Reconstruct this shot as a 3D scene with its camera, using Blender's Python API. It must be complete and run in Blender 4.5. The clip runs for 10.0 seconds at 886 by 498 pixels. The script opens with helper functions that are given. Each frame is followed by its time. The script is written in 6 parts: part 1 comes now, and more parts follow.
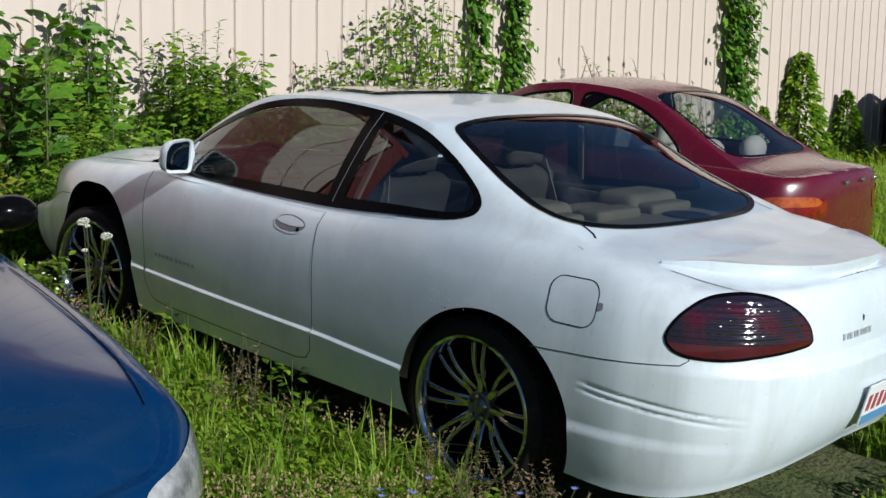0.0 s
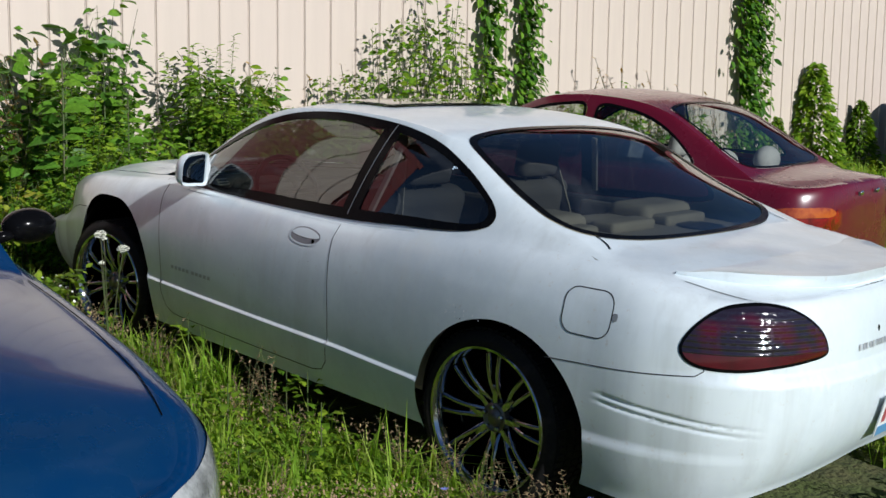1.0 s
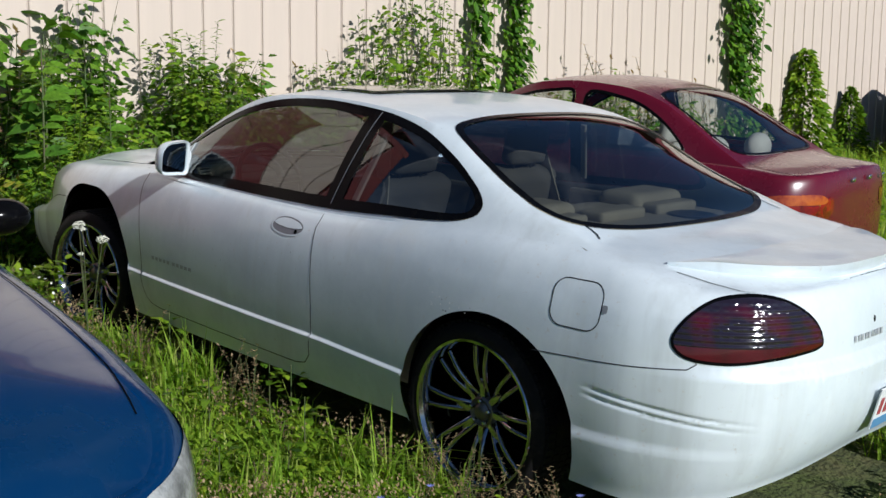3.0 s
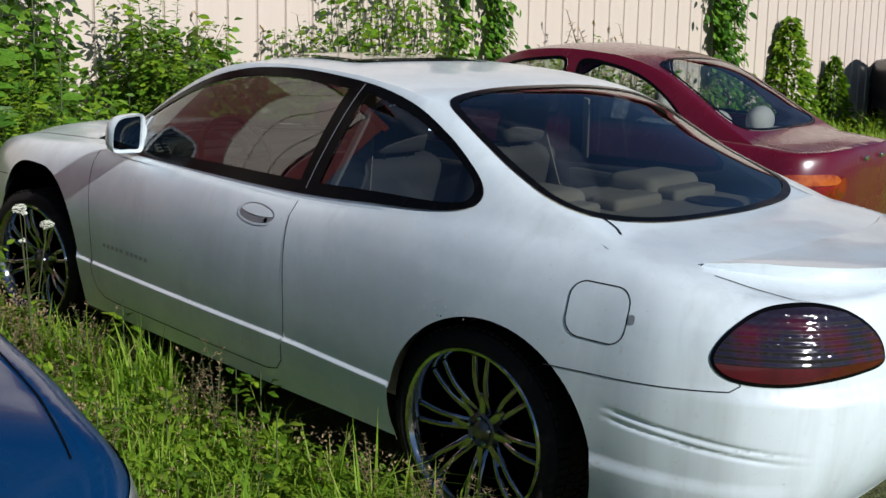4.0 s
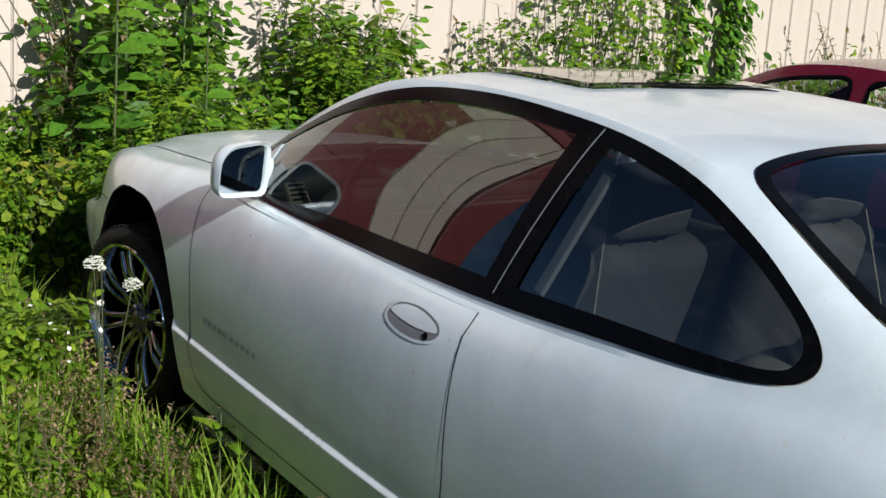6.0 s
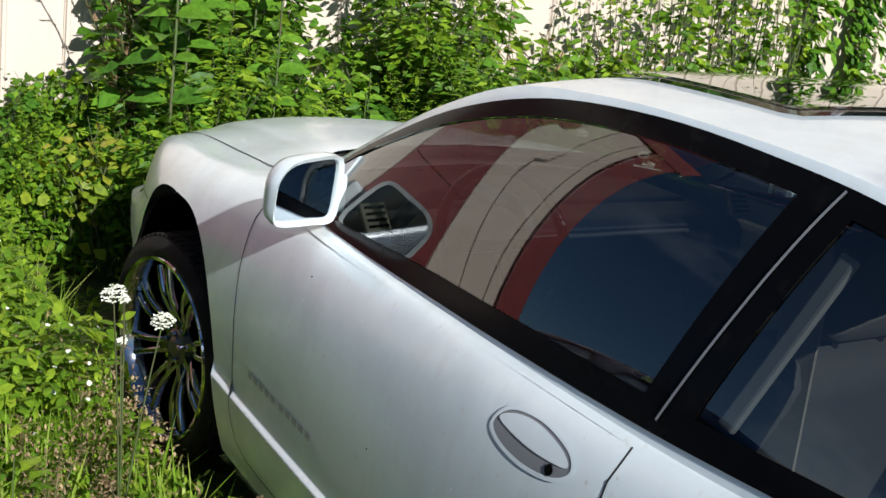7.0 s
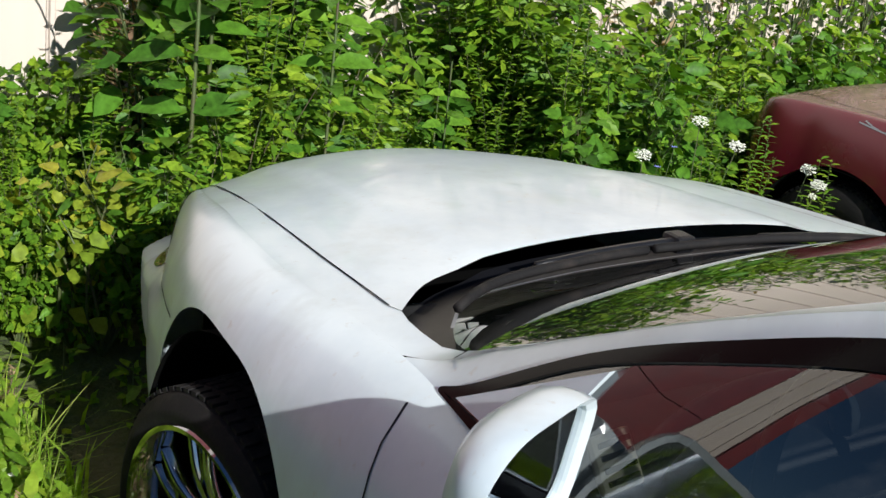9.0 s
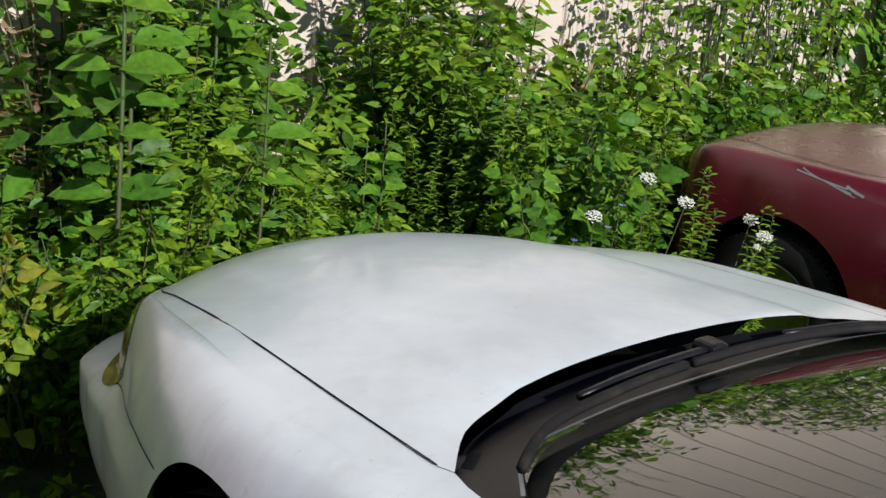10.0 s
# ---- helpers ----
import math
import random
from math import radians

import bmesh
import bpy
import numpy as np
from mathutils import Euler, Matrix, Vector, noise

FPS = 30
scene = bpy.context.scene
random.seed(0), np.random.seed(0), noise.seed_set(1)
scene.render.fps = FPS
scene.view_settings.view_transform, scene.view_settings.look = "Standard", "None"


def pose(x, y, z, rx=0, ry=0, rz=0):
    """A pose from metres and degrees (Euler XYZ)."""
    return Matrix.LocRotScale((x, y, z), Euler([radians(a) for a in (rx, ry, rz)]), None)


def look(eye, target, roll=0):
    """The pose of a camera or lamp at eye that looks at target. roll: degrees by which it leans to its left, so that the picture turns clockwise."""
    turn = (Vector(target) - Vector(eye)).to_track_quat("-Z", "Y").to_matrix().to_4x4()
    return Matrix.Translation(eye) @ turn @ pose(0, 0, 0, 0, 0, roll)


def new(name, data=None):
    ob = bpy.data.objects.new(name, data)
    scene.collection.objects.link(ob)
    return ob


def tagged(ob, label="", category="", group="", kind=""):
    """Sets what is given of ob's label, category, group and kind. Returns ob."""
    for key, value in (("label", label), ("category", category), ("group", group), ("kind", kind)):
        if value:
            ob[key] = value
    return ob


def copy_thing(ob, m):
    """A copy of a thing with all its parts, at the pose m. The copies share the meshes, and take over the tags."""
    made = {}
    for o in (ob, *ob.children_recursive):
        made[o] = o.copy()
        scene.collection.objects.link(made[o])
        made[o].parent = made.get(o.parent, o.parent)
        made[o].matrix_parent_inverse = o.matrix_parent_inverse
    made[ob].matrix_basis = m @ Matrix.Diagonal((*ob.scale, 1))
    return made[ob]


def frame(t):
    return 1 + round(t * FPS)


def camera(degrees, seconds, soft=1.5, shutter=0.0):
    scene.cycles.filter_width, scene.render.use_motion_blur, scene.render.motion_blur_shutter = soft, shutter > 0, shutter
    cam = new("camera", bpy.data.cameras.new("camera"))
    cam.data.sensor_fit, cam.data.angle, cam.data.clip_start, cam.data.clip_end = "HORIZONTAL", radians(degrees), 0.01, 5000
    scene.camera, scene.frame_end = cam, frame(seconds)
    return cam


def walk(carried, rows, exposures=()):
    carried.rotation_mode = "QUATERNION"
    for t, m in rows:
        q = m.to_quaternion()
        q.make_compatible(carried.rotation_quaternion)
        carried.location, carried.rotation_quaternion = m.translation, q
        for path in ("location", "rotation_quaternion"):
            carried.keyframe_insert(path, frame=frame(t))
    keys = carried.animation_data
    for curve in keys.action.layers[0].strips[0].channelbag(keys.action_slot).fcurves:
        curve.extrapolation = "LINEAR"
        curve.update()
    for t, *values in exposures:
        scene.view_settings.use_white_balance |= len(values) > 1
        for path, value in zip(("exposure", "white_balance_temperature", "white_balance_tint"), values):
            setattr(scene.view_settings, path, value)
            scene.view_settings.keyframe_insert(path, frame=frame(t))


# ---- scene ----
cam = camera(43.3, 10.0)
# the lot rises towards the wall: everything that stands on wheels leans with it
SLOPE = Euler((radians(3.6), radians(-1.3), 0)).to_matrix().to_4x4()
PATH = [
    (0, (-3.766, -4.045, 1.682), (-2.349, -2.684, 1.304), 2.8),
    (0.5, (-3.775, -4.056, 1.679), (-2.37, -2.68, 1.313), 2.6),
    (1, (-3.783, -4.054, 1.684), (-2.381, -2.673, 1.326), 2.5),
    (1.5, (-3.783, -4.063, 1.688), (-2.365, -2.697, 1.337), 1.6),
    (2, (-3.783, -4.057, 1.683), (-2.377, -2.685, 1.31), 1.7),
    (2.5, (-3.776, -4.057, 1.681), (-2.375, -2.679, 1.306), 1.9),
    (3.8, (-3.438, -3.658, 1.655), (-1.989, -2.343, 1.24), 3.2),
    (4, (-3.361, -3.544, 1.653), (-1.915, -2.232, 1.219), 2.9),
    (4.5, (-3.057, -3.26, 1.667), (-1.715, -1.839, 1.244), 3.9),
    (5, (-2.85, -2.937, 1.653), (-1.416, -1.6, 1.26), 4.6),
    (5.5, (-2.621, -2.633, 1.642), (-1.312, -1.178, 1.23), 3.5),
    (5.7, (-2.493, -2.51, 1.638), (-1.247, -1.009, 1.196), 4.8),
    (6.8, (-2.063, -1.763, 1.638), (-0.915, -0.207, 1.126), 5.4),
    (7, (-1.96, -1.616, 1.631), (-0.863, -0.036, 1.086), 7.5),
    (7.5, (-1.815, -1.275, 1.604), (-0.756, 0.335, 1.066), 8.4),
    (8, (-1.773, -0.921, 1.617), (-0.681, 0.636, 0.996), 8.2),
    (8.5, (-1.67, -0.57, 1.589), (-0.608, 1.011, 0.978), 8.3),
    (9, (-1.544, -0.272, 1.638), (-0.461, 1.273, 0.976), 7.6),
    (9.5, (-1.576, -0.027, 1.687), (-0.323, 1.396, 1.05), 8.4),
    (10, (-1.613, 0.097, 1.712), (-0.341, 1.518, 1.109), 7.0),
]
walk(cam, [(t, SLOPE @ look(eye, target, roll)) for t, eye, target, roll in PATH], [(0.0, 0.07, 5660, 10), (4.0, 0.08, 5690, 10), (4.5, 0.22, 5740, 10), (5.0, 0.38, 5740, 10), (5.5, 0.20, 5760, 9), (7.0, 0.54, 5820, 8), (8.0, 0.64, 5800, 7), (8.5, 0.62, 5800, 7), (9.0, 0.50, 5740, 8), (9.5, 0.34, 5760, 10), (10.0, 0.22, 5760, 11)])

# ---- world and sun ----
SUN_TO = Vector((0.038, 0.64, -0.30)).normalized()
world = bpy.data.worlds.new("sky")
scene.world = world
world.use_nodes = True
wn = world.node_tree
sky = wn.nodes.new("ShaderNodeTexSky")
sky.sky_type = "NISHITA"
sky.sun_disc = False
sky.ozone_density = 4.5
sky.dust_density = 0.1
sky.sun_elevation = math.asin(-SUN_TO.z)
sky.sun_rotation = math.atan2(-SUN_TO.x, -SUN_TO.y)
# thin scattered clouds all over the sky
way = wn.nodes.new("ShaderNodeTexCoord")
puff = wn.nodes.new("ShaderNodeTexNoise")
puff.inputs["Scale"].default_value = 3.2
puff.inputs["Detail"].default_value = 7.0
puff.inputs["Roughness"].default_value = 0.58
cover = wn.nodes.new("ShaderNodeMapRange")
cover.inputs["From Min"].default_value = 0.53
cover.inputs["From Max"].default_value = 0.72
cover.inputs["To Max"].default_value = 0.5
veil = wn.nodes.new("ShaderNodeMix")
veil.data_type = "RGBA"
veil.inputs["B"].default_value = (11.0, 11.6, 12.6, 1)
wn.links.new(way.outputs["Generated"], puff.inputs["Vector"])
wn.links.new(puff.outputs["Fac"], cover.inputs["Value"])
wn.links.new(cover.outputs["Result"], veil.inputs["Factor"])
wn.links.new(sky.outputs["Color"], veil.inputs["A"])
wn.links.new(veil.outputs["Result"], wn.nodes["Background"].inputs["Color"])
wn.nodes["Background"].inputs["Strength"].default_value = 0.041
sun = new("sun", bpy.data.lights.new("sun", "SUN"))
sun.data.energy = 5.0
sun.data.angle = radians(0.55)
sun.data.color = (1.0, 0.925, 0.81)
sun.matrix_world = look(-SUN_TO * 20, (0, 0, 0))

# ---- materials ----
def material(name, color, rough=0.5, metal=0.0, coat=0.0, transmission=0.0, ior=1.5):
    m = bpy.data.materials.new(name)
    m.use_nodes = True
    b = m.node_tree.nodes["Principled BSDF"]
    b.inputs["Base Color"].default_value = (*color, 1)
    b.inputs["Roughness"].default_value = rough
    b.inputs["Metallic"].default_value = metal
    b.inputs["Coat Weight"].default_value = coat
    b.inputs["Coat Roughness"].default_value = 0.06
    b.inputs["Transmission Weight"].default_value = transmission
    b.inputs["IOR"].default_value = ior
    return m


def dull(m, level):
    """Lowers the sheen of a soft or matt surface."""
    m.node_tree.nodes["Principled BSDF"].inputs["Specular IOR Level"].default_value = level
    return m


def vary(m, other, scale=3.0, low=0.4, high=0.7, detail=6.0, rough=None, where="Object", stretch=None):
    """Mixes a second colour into the base by noise, and lets roughness follow it."""
    t = m.node_tree
    b = t.nodes["Principled BSDF"]
    co = t.nodes.new("ShaderNodeTexCoord")
    n = t.nodes.new("ShaderNodeTexNoise")
    n.inputs["Scale"].default_value = scale
    n.inputs["Detail"].default_value = detail
    n.inputs["Roughness"].default_value = 0.65
    r = t.nodes.new("ShaderNodeMapRange")
    r.inputs["From Min"].default_value = low
    r.inputs["From Max"].default_value = high
    mix = t.nodes.new("ShaderNodeMix")
    mix.data_type = "RGBA"
    old = b.inputs["Base Color"]
    if old.is_linked:
        t.links.new(old.links[0].from_socket, mix.inputs["A"])
    else:
        mix.inputs["A"].default_value = old.default_value
    mix.inputs["B"].default_value = (*other, 1)
    t.links.new(co.outputs[where], n.inputs["Vector"])
    if stretch:
        scaled = t.nodes.new("ShaderNodeMapping")
        scaled.inputs["Scale"].default_value = stretch
        t.links.new(co.outputs[where], scaled.inputs["Vector"])
        t.links.new(scaled.outputs["Vector"], n.inputs["Vector"])
    t.links.new(n.outputs["Fac"], r.inputs["Value"])
    t.links.new(r.outputs["Result"], mix.inputs["Factor"])
    t.links.new(mix.outputs["Result"], b.inputs["Base Color"])
    if rough is not None:
        k = t.nodes.new("ShaderNodeMapRange")
        k.inputs["To Min"].default_value = b.inputs["Roughness"].default_value
        k.inputs["To Max"].default_value = rough
        t.links.new(r.outputs["Result"], k.inputs["Value"])
        t.links.new(k.outputs["Result"], b.inputs["Roughness"])
    return m


def bumpy(m, scale=60.0, strength=0.2, distance=0.01, detail=4.0, where="Object"):
    t = m.node_tree
    co = t.nodes.new("ShaderNodeTexCoord")
    n = t.nodes.new("ShaderNodeTexNoise")
    n.inputs["Scale"].default_value = scale
    n.inputs["Detail"].default_value = detail
    k = t.nodes.new("ShaderNodeBump")
    k.inputs["Strength"].default_value = strength
    k.inputs["Distance"].default_value = distance
    t.links.new(co.outputs[where], n.inputs["Vector"])
    t.links.new(n.outputs["Fac"], k.inputs["Height"])
    t.links.new(k.outputs["Normal"], t.nodes["Principled BSDF"].inputs["Normal"])
    return m


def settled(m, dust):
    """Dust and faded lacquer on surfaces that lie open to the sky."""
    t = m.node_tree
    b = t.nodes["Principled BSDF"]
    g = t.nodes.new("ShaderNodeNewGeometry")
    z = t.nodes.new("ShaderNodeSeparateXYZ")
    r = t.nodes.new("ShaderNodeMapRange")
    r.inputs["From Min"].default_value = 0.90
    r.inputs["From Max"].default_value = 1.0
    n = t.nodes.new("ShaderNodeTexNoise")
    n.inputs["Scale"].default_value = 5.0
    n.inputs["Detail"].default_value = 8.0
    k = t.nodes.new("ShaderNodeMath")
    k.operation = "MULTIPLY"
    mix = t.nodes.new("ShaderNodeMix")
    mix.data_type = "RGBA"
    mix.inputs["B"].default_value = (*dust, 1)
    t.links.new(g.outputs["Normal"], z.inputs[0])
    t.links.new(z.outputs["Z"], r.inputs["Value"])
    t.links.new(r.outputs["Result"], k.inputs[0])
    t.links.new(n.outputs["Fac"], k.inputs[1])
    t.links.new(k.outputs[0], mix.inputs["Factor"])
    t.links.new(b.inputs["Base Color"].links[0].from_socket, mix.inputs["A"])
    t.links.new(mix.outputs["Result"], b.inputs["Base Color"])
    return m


def glazing(name, tint, gloss=1.0, ior=1.8):
    """Tinted sheet glass: a clear coloured pane with a mirror-like skin that strengthens at grazing angles."""
    m = bpy.data.materials.new(name)
    m.use_nodes = True
    t = m.node_tree
    t.nodes.remove(t.nodes["Principled BSDF"])
    clear = t.nodes.new("ShaderNodeBsdfTransparent")
    clear.inputs["Color"].default_value = (*tint, 1)
    shine = t.nodes.new("ShaderNodeBsdfGlossy")
    shine.inputs["Roughness"].default_value = 0.004
    shine.inputs["Color"].default_value = (gloss, gloss, gloss, 1)
    f = t.nodes.new("ShaderNodeLayerWeight")
    f.inputs["Blend"].default_value = 0.5
    fifth = t.nodes.new("ShaderNodeMath")
    fifth.operation = "POWER"
    fifth.inputs[1].default_value = 4.6
    rise = t.nodes.new("ShaderNodeMapRange")
    rise.inputs["To Min"].default_value = ((ior - 1) / (ior + 1)) ** 2
    mix = t.nodes.new("ShaderNodeMixShader")
    t.links.new(f.outputs["Facing"], fifth.inputs[0])
    t.links.new(fifth.outputs[0], rise.inputs["Value"])
    t.links.new(rise.outputs["Result"], mix.inputs["Fac"])
    t.links.new(clear.outputs["BSDF"], mix.inputs[1])
    t.links.new(shine.outputs["BSDF"], mix.inputs[2])
    t.links.new(mix.outputs["Shader"], t.nodes["Material Output"].inputs["Surface"])
    return m


WHITE = bumpy(vary(vary(vary(material("white_paint", (0.72, 0.785, 0.818), 0.30, metal=0.08, coat=0.55), (0.56, 0.63, 0.677), 1.5, 0.42, 0.66, rough=0.5),
              (0.60, 0.65, 0.667), 2.2, 0.52, 0.74, detail=4, stretch=(3.0, 3.0, 0.35)), (0.56, 0.54, 0.50), 38, 0.62, 0.78), 260, 0.03, 0.002)
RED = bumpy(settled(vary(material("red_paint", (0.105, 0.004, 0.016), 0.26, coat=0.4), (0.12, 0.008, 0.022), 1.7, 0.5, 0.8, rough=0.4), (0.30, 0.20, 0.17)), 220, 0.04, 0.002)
TAILRED = vary(material("bright_red_lens", (0.24, 0.006, 0.006), 0.12, coat=1.0), (0.09, 0.003, 0.004), 12, 0.4, 0.6)
BLUE = bumpy(vary(material("blue_paint", (0.002, 0.030, 0.105), 0.22, metal=0.2, coat=0.6), (0.005, 0.036, 0.10), 2.0, 0.45, 0.75, rough=0.36), 240, 0.03, 0.002)
DARKPAINT = vary(material("dark_paint", (0.010, 0.007, 0.007), 0.45, coat=0.1), (0.02, 0.014, 0.012), 2.5, 0.45, 0.7)
BLACK = dull(bumpy(vary(material("black_trim", (0.003, 0.003, 0.0035), 0.16), (0.008, 0.008, 0.008), 20, 0.55, 0.8, rough=0.36), 180, 0.05, 0.002), 0.09)
GAP = dull(material("panel_gap", (0.035, 0.036, 0.04), 0.8), 0.1)
CHIP = material("bare_chip", (0.9, 0.9, 0.9), 0.5)
BRIGHT = material("bright_metal", (0.75, 0.75, 0.74), 0.2, metal=1.0)
RUBBER = dull(bumpy(vary(material("tyre_rubber", (0.012, 0.011, 0.011), 0.75), (0.045, 0.036, 0.030), 14, 0.5, 0.85), 120, 0.25, 0.004), 0.2)
# near-black for hollows and gaps: the shade inside is put into the colour
VOID = dull(material("cavity_shade_black", (0.003, 0.003, 0.003), 0.9), 0.05)
CHROME = vary(material("chrome", (0.37, 0.38, 0.41), 0.06, metal=1.0), (0.30, 0.27, 0.22), 22, 0.55, 0.8, rough=0.3)
DULLMETAL = vary(material("dull_metal", (0.20, 0.195, 0.18), 0.42, metal=1.0), (0.09, 0.075, 0.06), 18, 0.5, 0.75)
SIDEGLASS = glazing("tinted_side_glass", (0.60, 0.64, 0.66))
QUARTERGLASS = glazing("pale_quarter_glass", (0.33, 0.37, 0.43), ior=1.95)
BACKGLASS = glazing("tinted_rear_glass", (0.52, 0.56, 0.58), ior=2.15)
DOORGLASS = glazing("tinted_door_glass", (0.34, 0.38, 0.40), ior=2.0)
ROOFGLASS = glazing("tinted_roof_glass", (0.16, 0.18, 0.18))
FRONTGLASS = glazing("windshield_glass", (0.58, 0.62, 0.56), ior=1.75)
PALEGLASS = glazing("clear_car_glass", (0.80, 0.84, 0.82), ior=1.55)
MIRROR = material("mirror_glass", (0.72, 0.76, 0.80), 0.02, metal=1.0)
GREYCLOTH = bumpy(vary(dull(material("grey_cloth", (0.115, 0.118, 0.125), 0.85), 0.15), (0.16, 0.16, 0.165), 9, 0.4, 0.7), 300, 0.3, 0.003)
DASH = bumpy(vary(dull(material("dashboard_vinyl", (0.030, 0.030, 0.032), 0.6), 0.2), (0.045, 0.044, 0.042), 9, 0.4, 0.7), 300, 0.3, 0.003)
CREAM = bumpy(vary(material("cream_trim", (0.50, 0.44, 0.31), 0.7), (0.60, 0.53, 0.37), 7, 0.4, 0.7), 260, 0.2, 0.002)
SEATCLOTH = bumpy(vary(dull(material("taupe_seat_cloth", (0.125, 0.110, 0.085), 0.85), 0.15), (0.11, 0.10, 0.085), 9, 0.4, 0.7), 300, 0.3, 0.003)
TAN = bumpy(vary(material("tan_trim", (0.33, 0.28, 0.185), 0.8), (0.26, 0.22, 0.15), 7, 0.4, 0.7), 260, 0.3, 0.003)
PALECLOTH = bumpy(vary(material("pale_cloth", (0.42, 0.40, 0.37), 0.85), (0.32, 0.30, 0.28), 9, 0.4, 0.7), 260, 0.3, 0.003)
DARKPLASTIC = bumpy(vary(dull(material("dark_plastic", (0.008, 0.008, 0.010), 0.42), 0.35), (0.02, 0.02, 0.02), 12, 0.5, 0.75), 400, 0.2, 0.002)
SMOKELENS = vary(material("smoked_lens", (0.016, 0.011, 0.020), 0.10, coat=1.0), (0.060, 0.003, 0.012), 5, 0.54, 0.66, detail=2)
REDLENS = vary(material("red_lens", (0.070, 0.001, 0.006), 0.10, coat=1.0), (0.040, 0.001, 0.004), 8, 0.45, 0.65)
AMBERLENS = vary(material("amber_lens", (0.42, 0.095, 0.012), 0.14, coat=1.0), (0.25, 0.03, 0.008), 12, 0.4, 0.6)
CLEARLENS = bumpy(vary(material("clear_lens", (0.40, 0.41, 0.40), 0.12, coat=1.0), (0.14, 0.145, 0.14), 9, 0.40, 0.62), 120, 0.6, 0.004)
OLDLENS = vary(material("yellowed_lens", (0.26, 0.16, 0.05), 0.18, coat=0.6), (0.17, 0.10, 0.04), 14, 0.4, 0.7)
PLATEWHITE = material("plate_white", (0.70, 0.72, 0.72), 0.4)
PLATEBLUE = material("plate_blue", (0.10, 0.25, 0.45), 0.4)
PLATERED = material("plate_red", (0.35, 0.06, 0.07), 0.4)
PALEBADGE = material("worn_badge", (0.42, 0.44, 0.47), 0.4, metal=0.2)
# grey for trim and scrapes, also for painted handle shade and pillar highlight
BADGE = material("trim_and_shade_grey", (0.26, 0.27, 0.29), 0.4, metal=0.3)


# ---- geometry helpers ----
def mesh_of(name, verts, faces, mat, normals=None, smooth=True):
    me = bpy.data.meshes.new(name)
    me.from_pydata([tuple(v) for v in verts], [], [tuple(int(i) for i in f) for f in faces])
    me.materials.append(mat)
    me.polygons.foreach_set("use_smooth", [smooth] * len(me.polygons))
    if normals is not None:
        me.normals_split_custom_set_from_vertices([tuple(n) for n in normals])
    me.update()
    return me


def solid(name, verts, faces, mat, parent=None, label="", smooth=True, normals=None):
    ob = new(name, mesh_of(name, verts, faces, mat, normals, smooth))
    ob.parent = parent
    return tagged(ob, label)


def part(name, bm, mat, parent=None, label="", smooth=False, angle=None):
    me = bpy.data.meshes.new(name)
    bm.to_mesh(me)
    bm.free()
    me.materials.append(mat)
    me.polygons.foreach_set("use_smooth", [smooth] * len(me.polygons))
    if angle is not None:
        me.set_sharp_from_angle(angle=radians(angle))
    ob = new(name, me)
    ob.parent = parent
    return tagged(ob, label)


def box(bm, c, size, bevel=0.0, m=None, segments=2):
    g = bmesh.ops.create_cube(bm, size=1.0, matrix=(m or Matrix()) @ Matrix.Translation(c) @ Matrix.Diagonal((*size, 1)))
    if bevel:
        bmesh.ops.bevel(bm, geom=list({e for v in g["verts"] for e in v.link_edges}), offset=bevel, segments=segments, affect="EDGES", profile=0.6)


def tube(bm, pts, radius, sides=8, closed=False, taper=None):
    """A round bar along a line of points."""
    pts = [Vector(p) for p in pts]
    rings = []
    n = len(pts)
    for i, p in enumerate(pts):
        a, b = (pts[i - 1], pts[(i + 1) % n]) if closed else (pts[max(i - 1, 0)], pts[min(i + 1, n - 1)])
        q = (b - a).to_track_quat("Z", "Y")
        r = radius if taper is None else radius + (taper - radius) * i / (n - 1)
        rings.append([bm.verts.new(p + q @ Vector((r * math.cos(k * math.tau / sides), r * math.sin(k * math.tau / sides), 0))) for k in range(sides)])
    for i in range(n if closed else n - 1):
        A, B = rings[i], rings[(i + 1) % n]
        for k in range(sides):
            bm.faces.new((A[k], A[(k + 1) % sides], B[(k + 1) % sides], B[k]))
    if not closed:
        bm.faces.new(rings[0][::-1])
        bm.faces.new(rings[-1])


def lathe(bm, profile, sides=48, axis_x=True):
    """Turns a profile of (along, radius) round the x axis."""
    rings = []
    for a, r in profile:
        rings.append([bm.verts.new((a, r * math.cos(k * math.tau / sides), r * math.sin(k * math.tau / sides))) for k in range(sides)])
    for A, B in zip(rings, rings[1:]):
        for k in range(sides):
            bm.faces.new((A[k], B[k], B[(k + 1) % sides], A[(k + 1) % sides]))


def curve(*pts):
    """A smooth function through rows of (position, value)."""
    t = np.array([p[0] for p in pts], float)
    v = np.array([p[1] for p in pts], float)
    m = np.gradient(v, t)

    def f(q):
        q = np.clip(q, t[0], t[-1])
        i = np.clip(np.searchsorted(t, q, side="right") - 1, 0, len(t) - 2)
        h = t[i + 1] - t[i]
        u = (q - t[i]) / h
        return (2 * u**3 - 3 * u**2 + 1) * v[i] + (u**3 - 2 * u**2 + u) * h * m[i] + (3 * u**2 - 2 * u**3) * v[i + 1] + (u**3 - u**2) * h * m[i + 1]
    return f


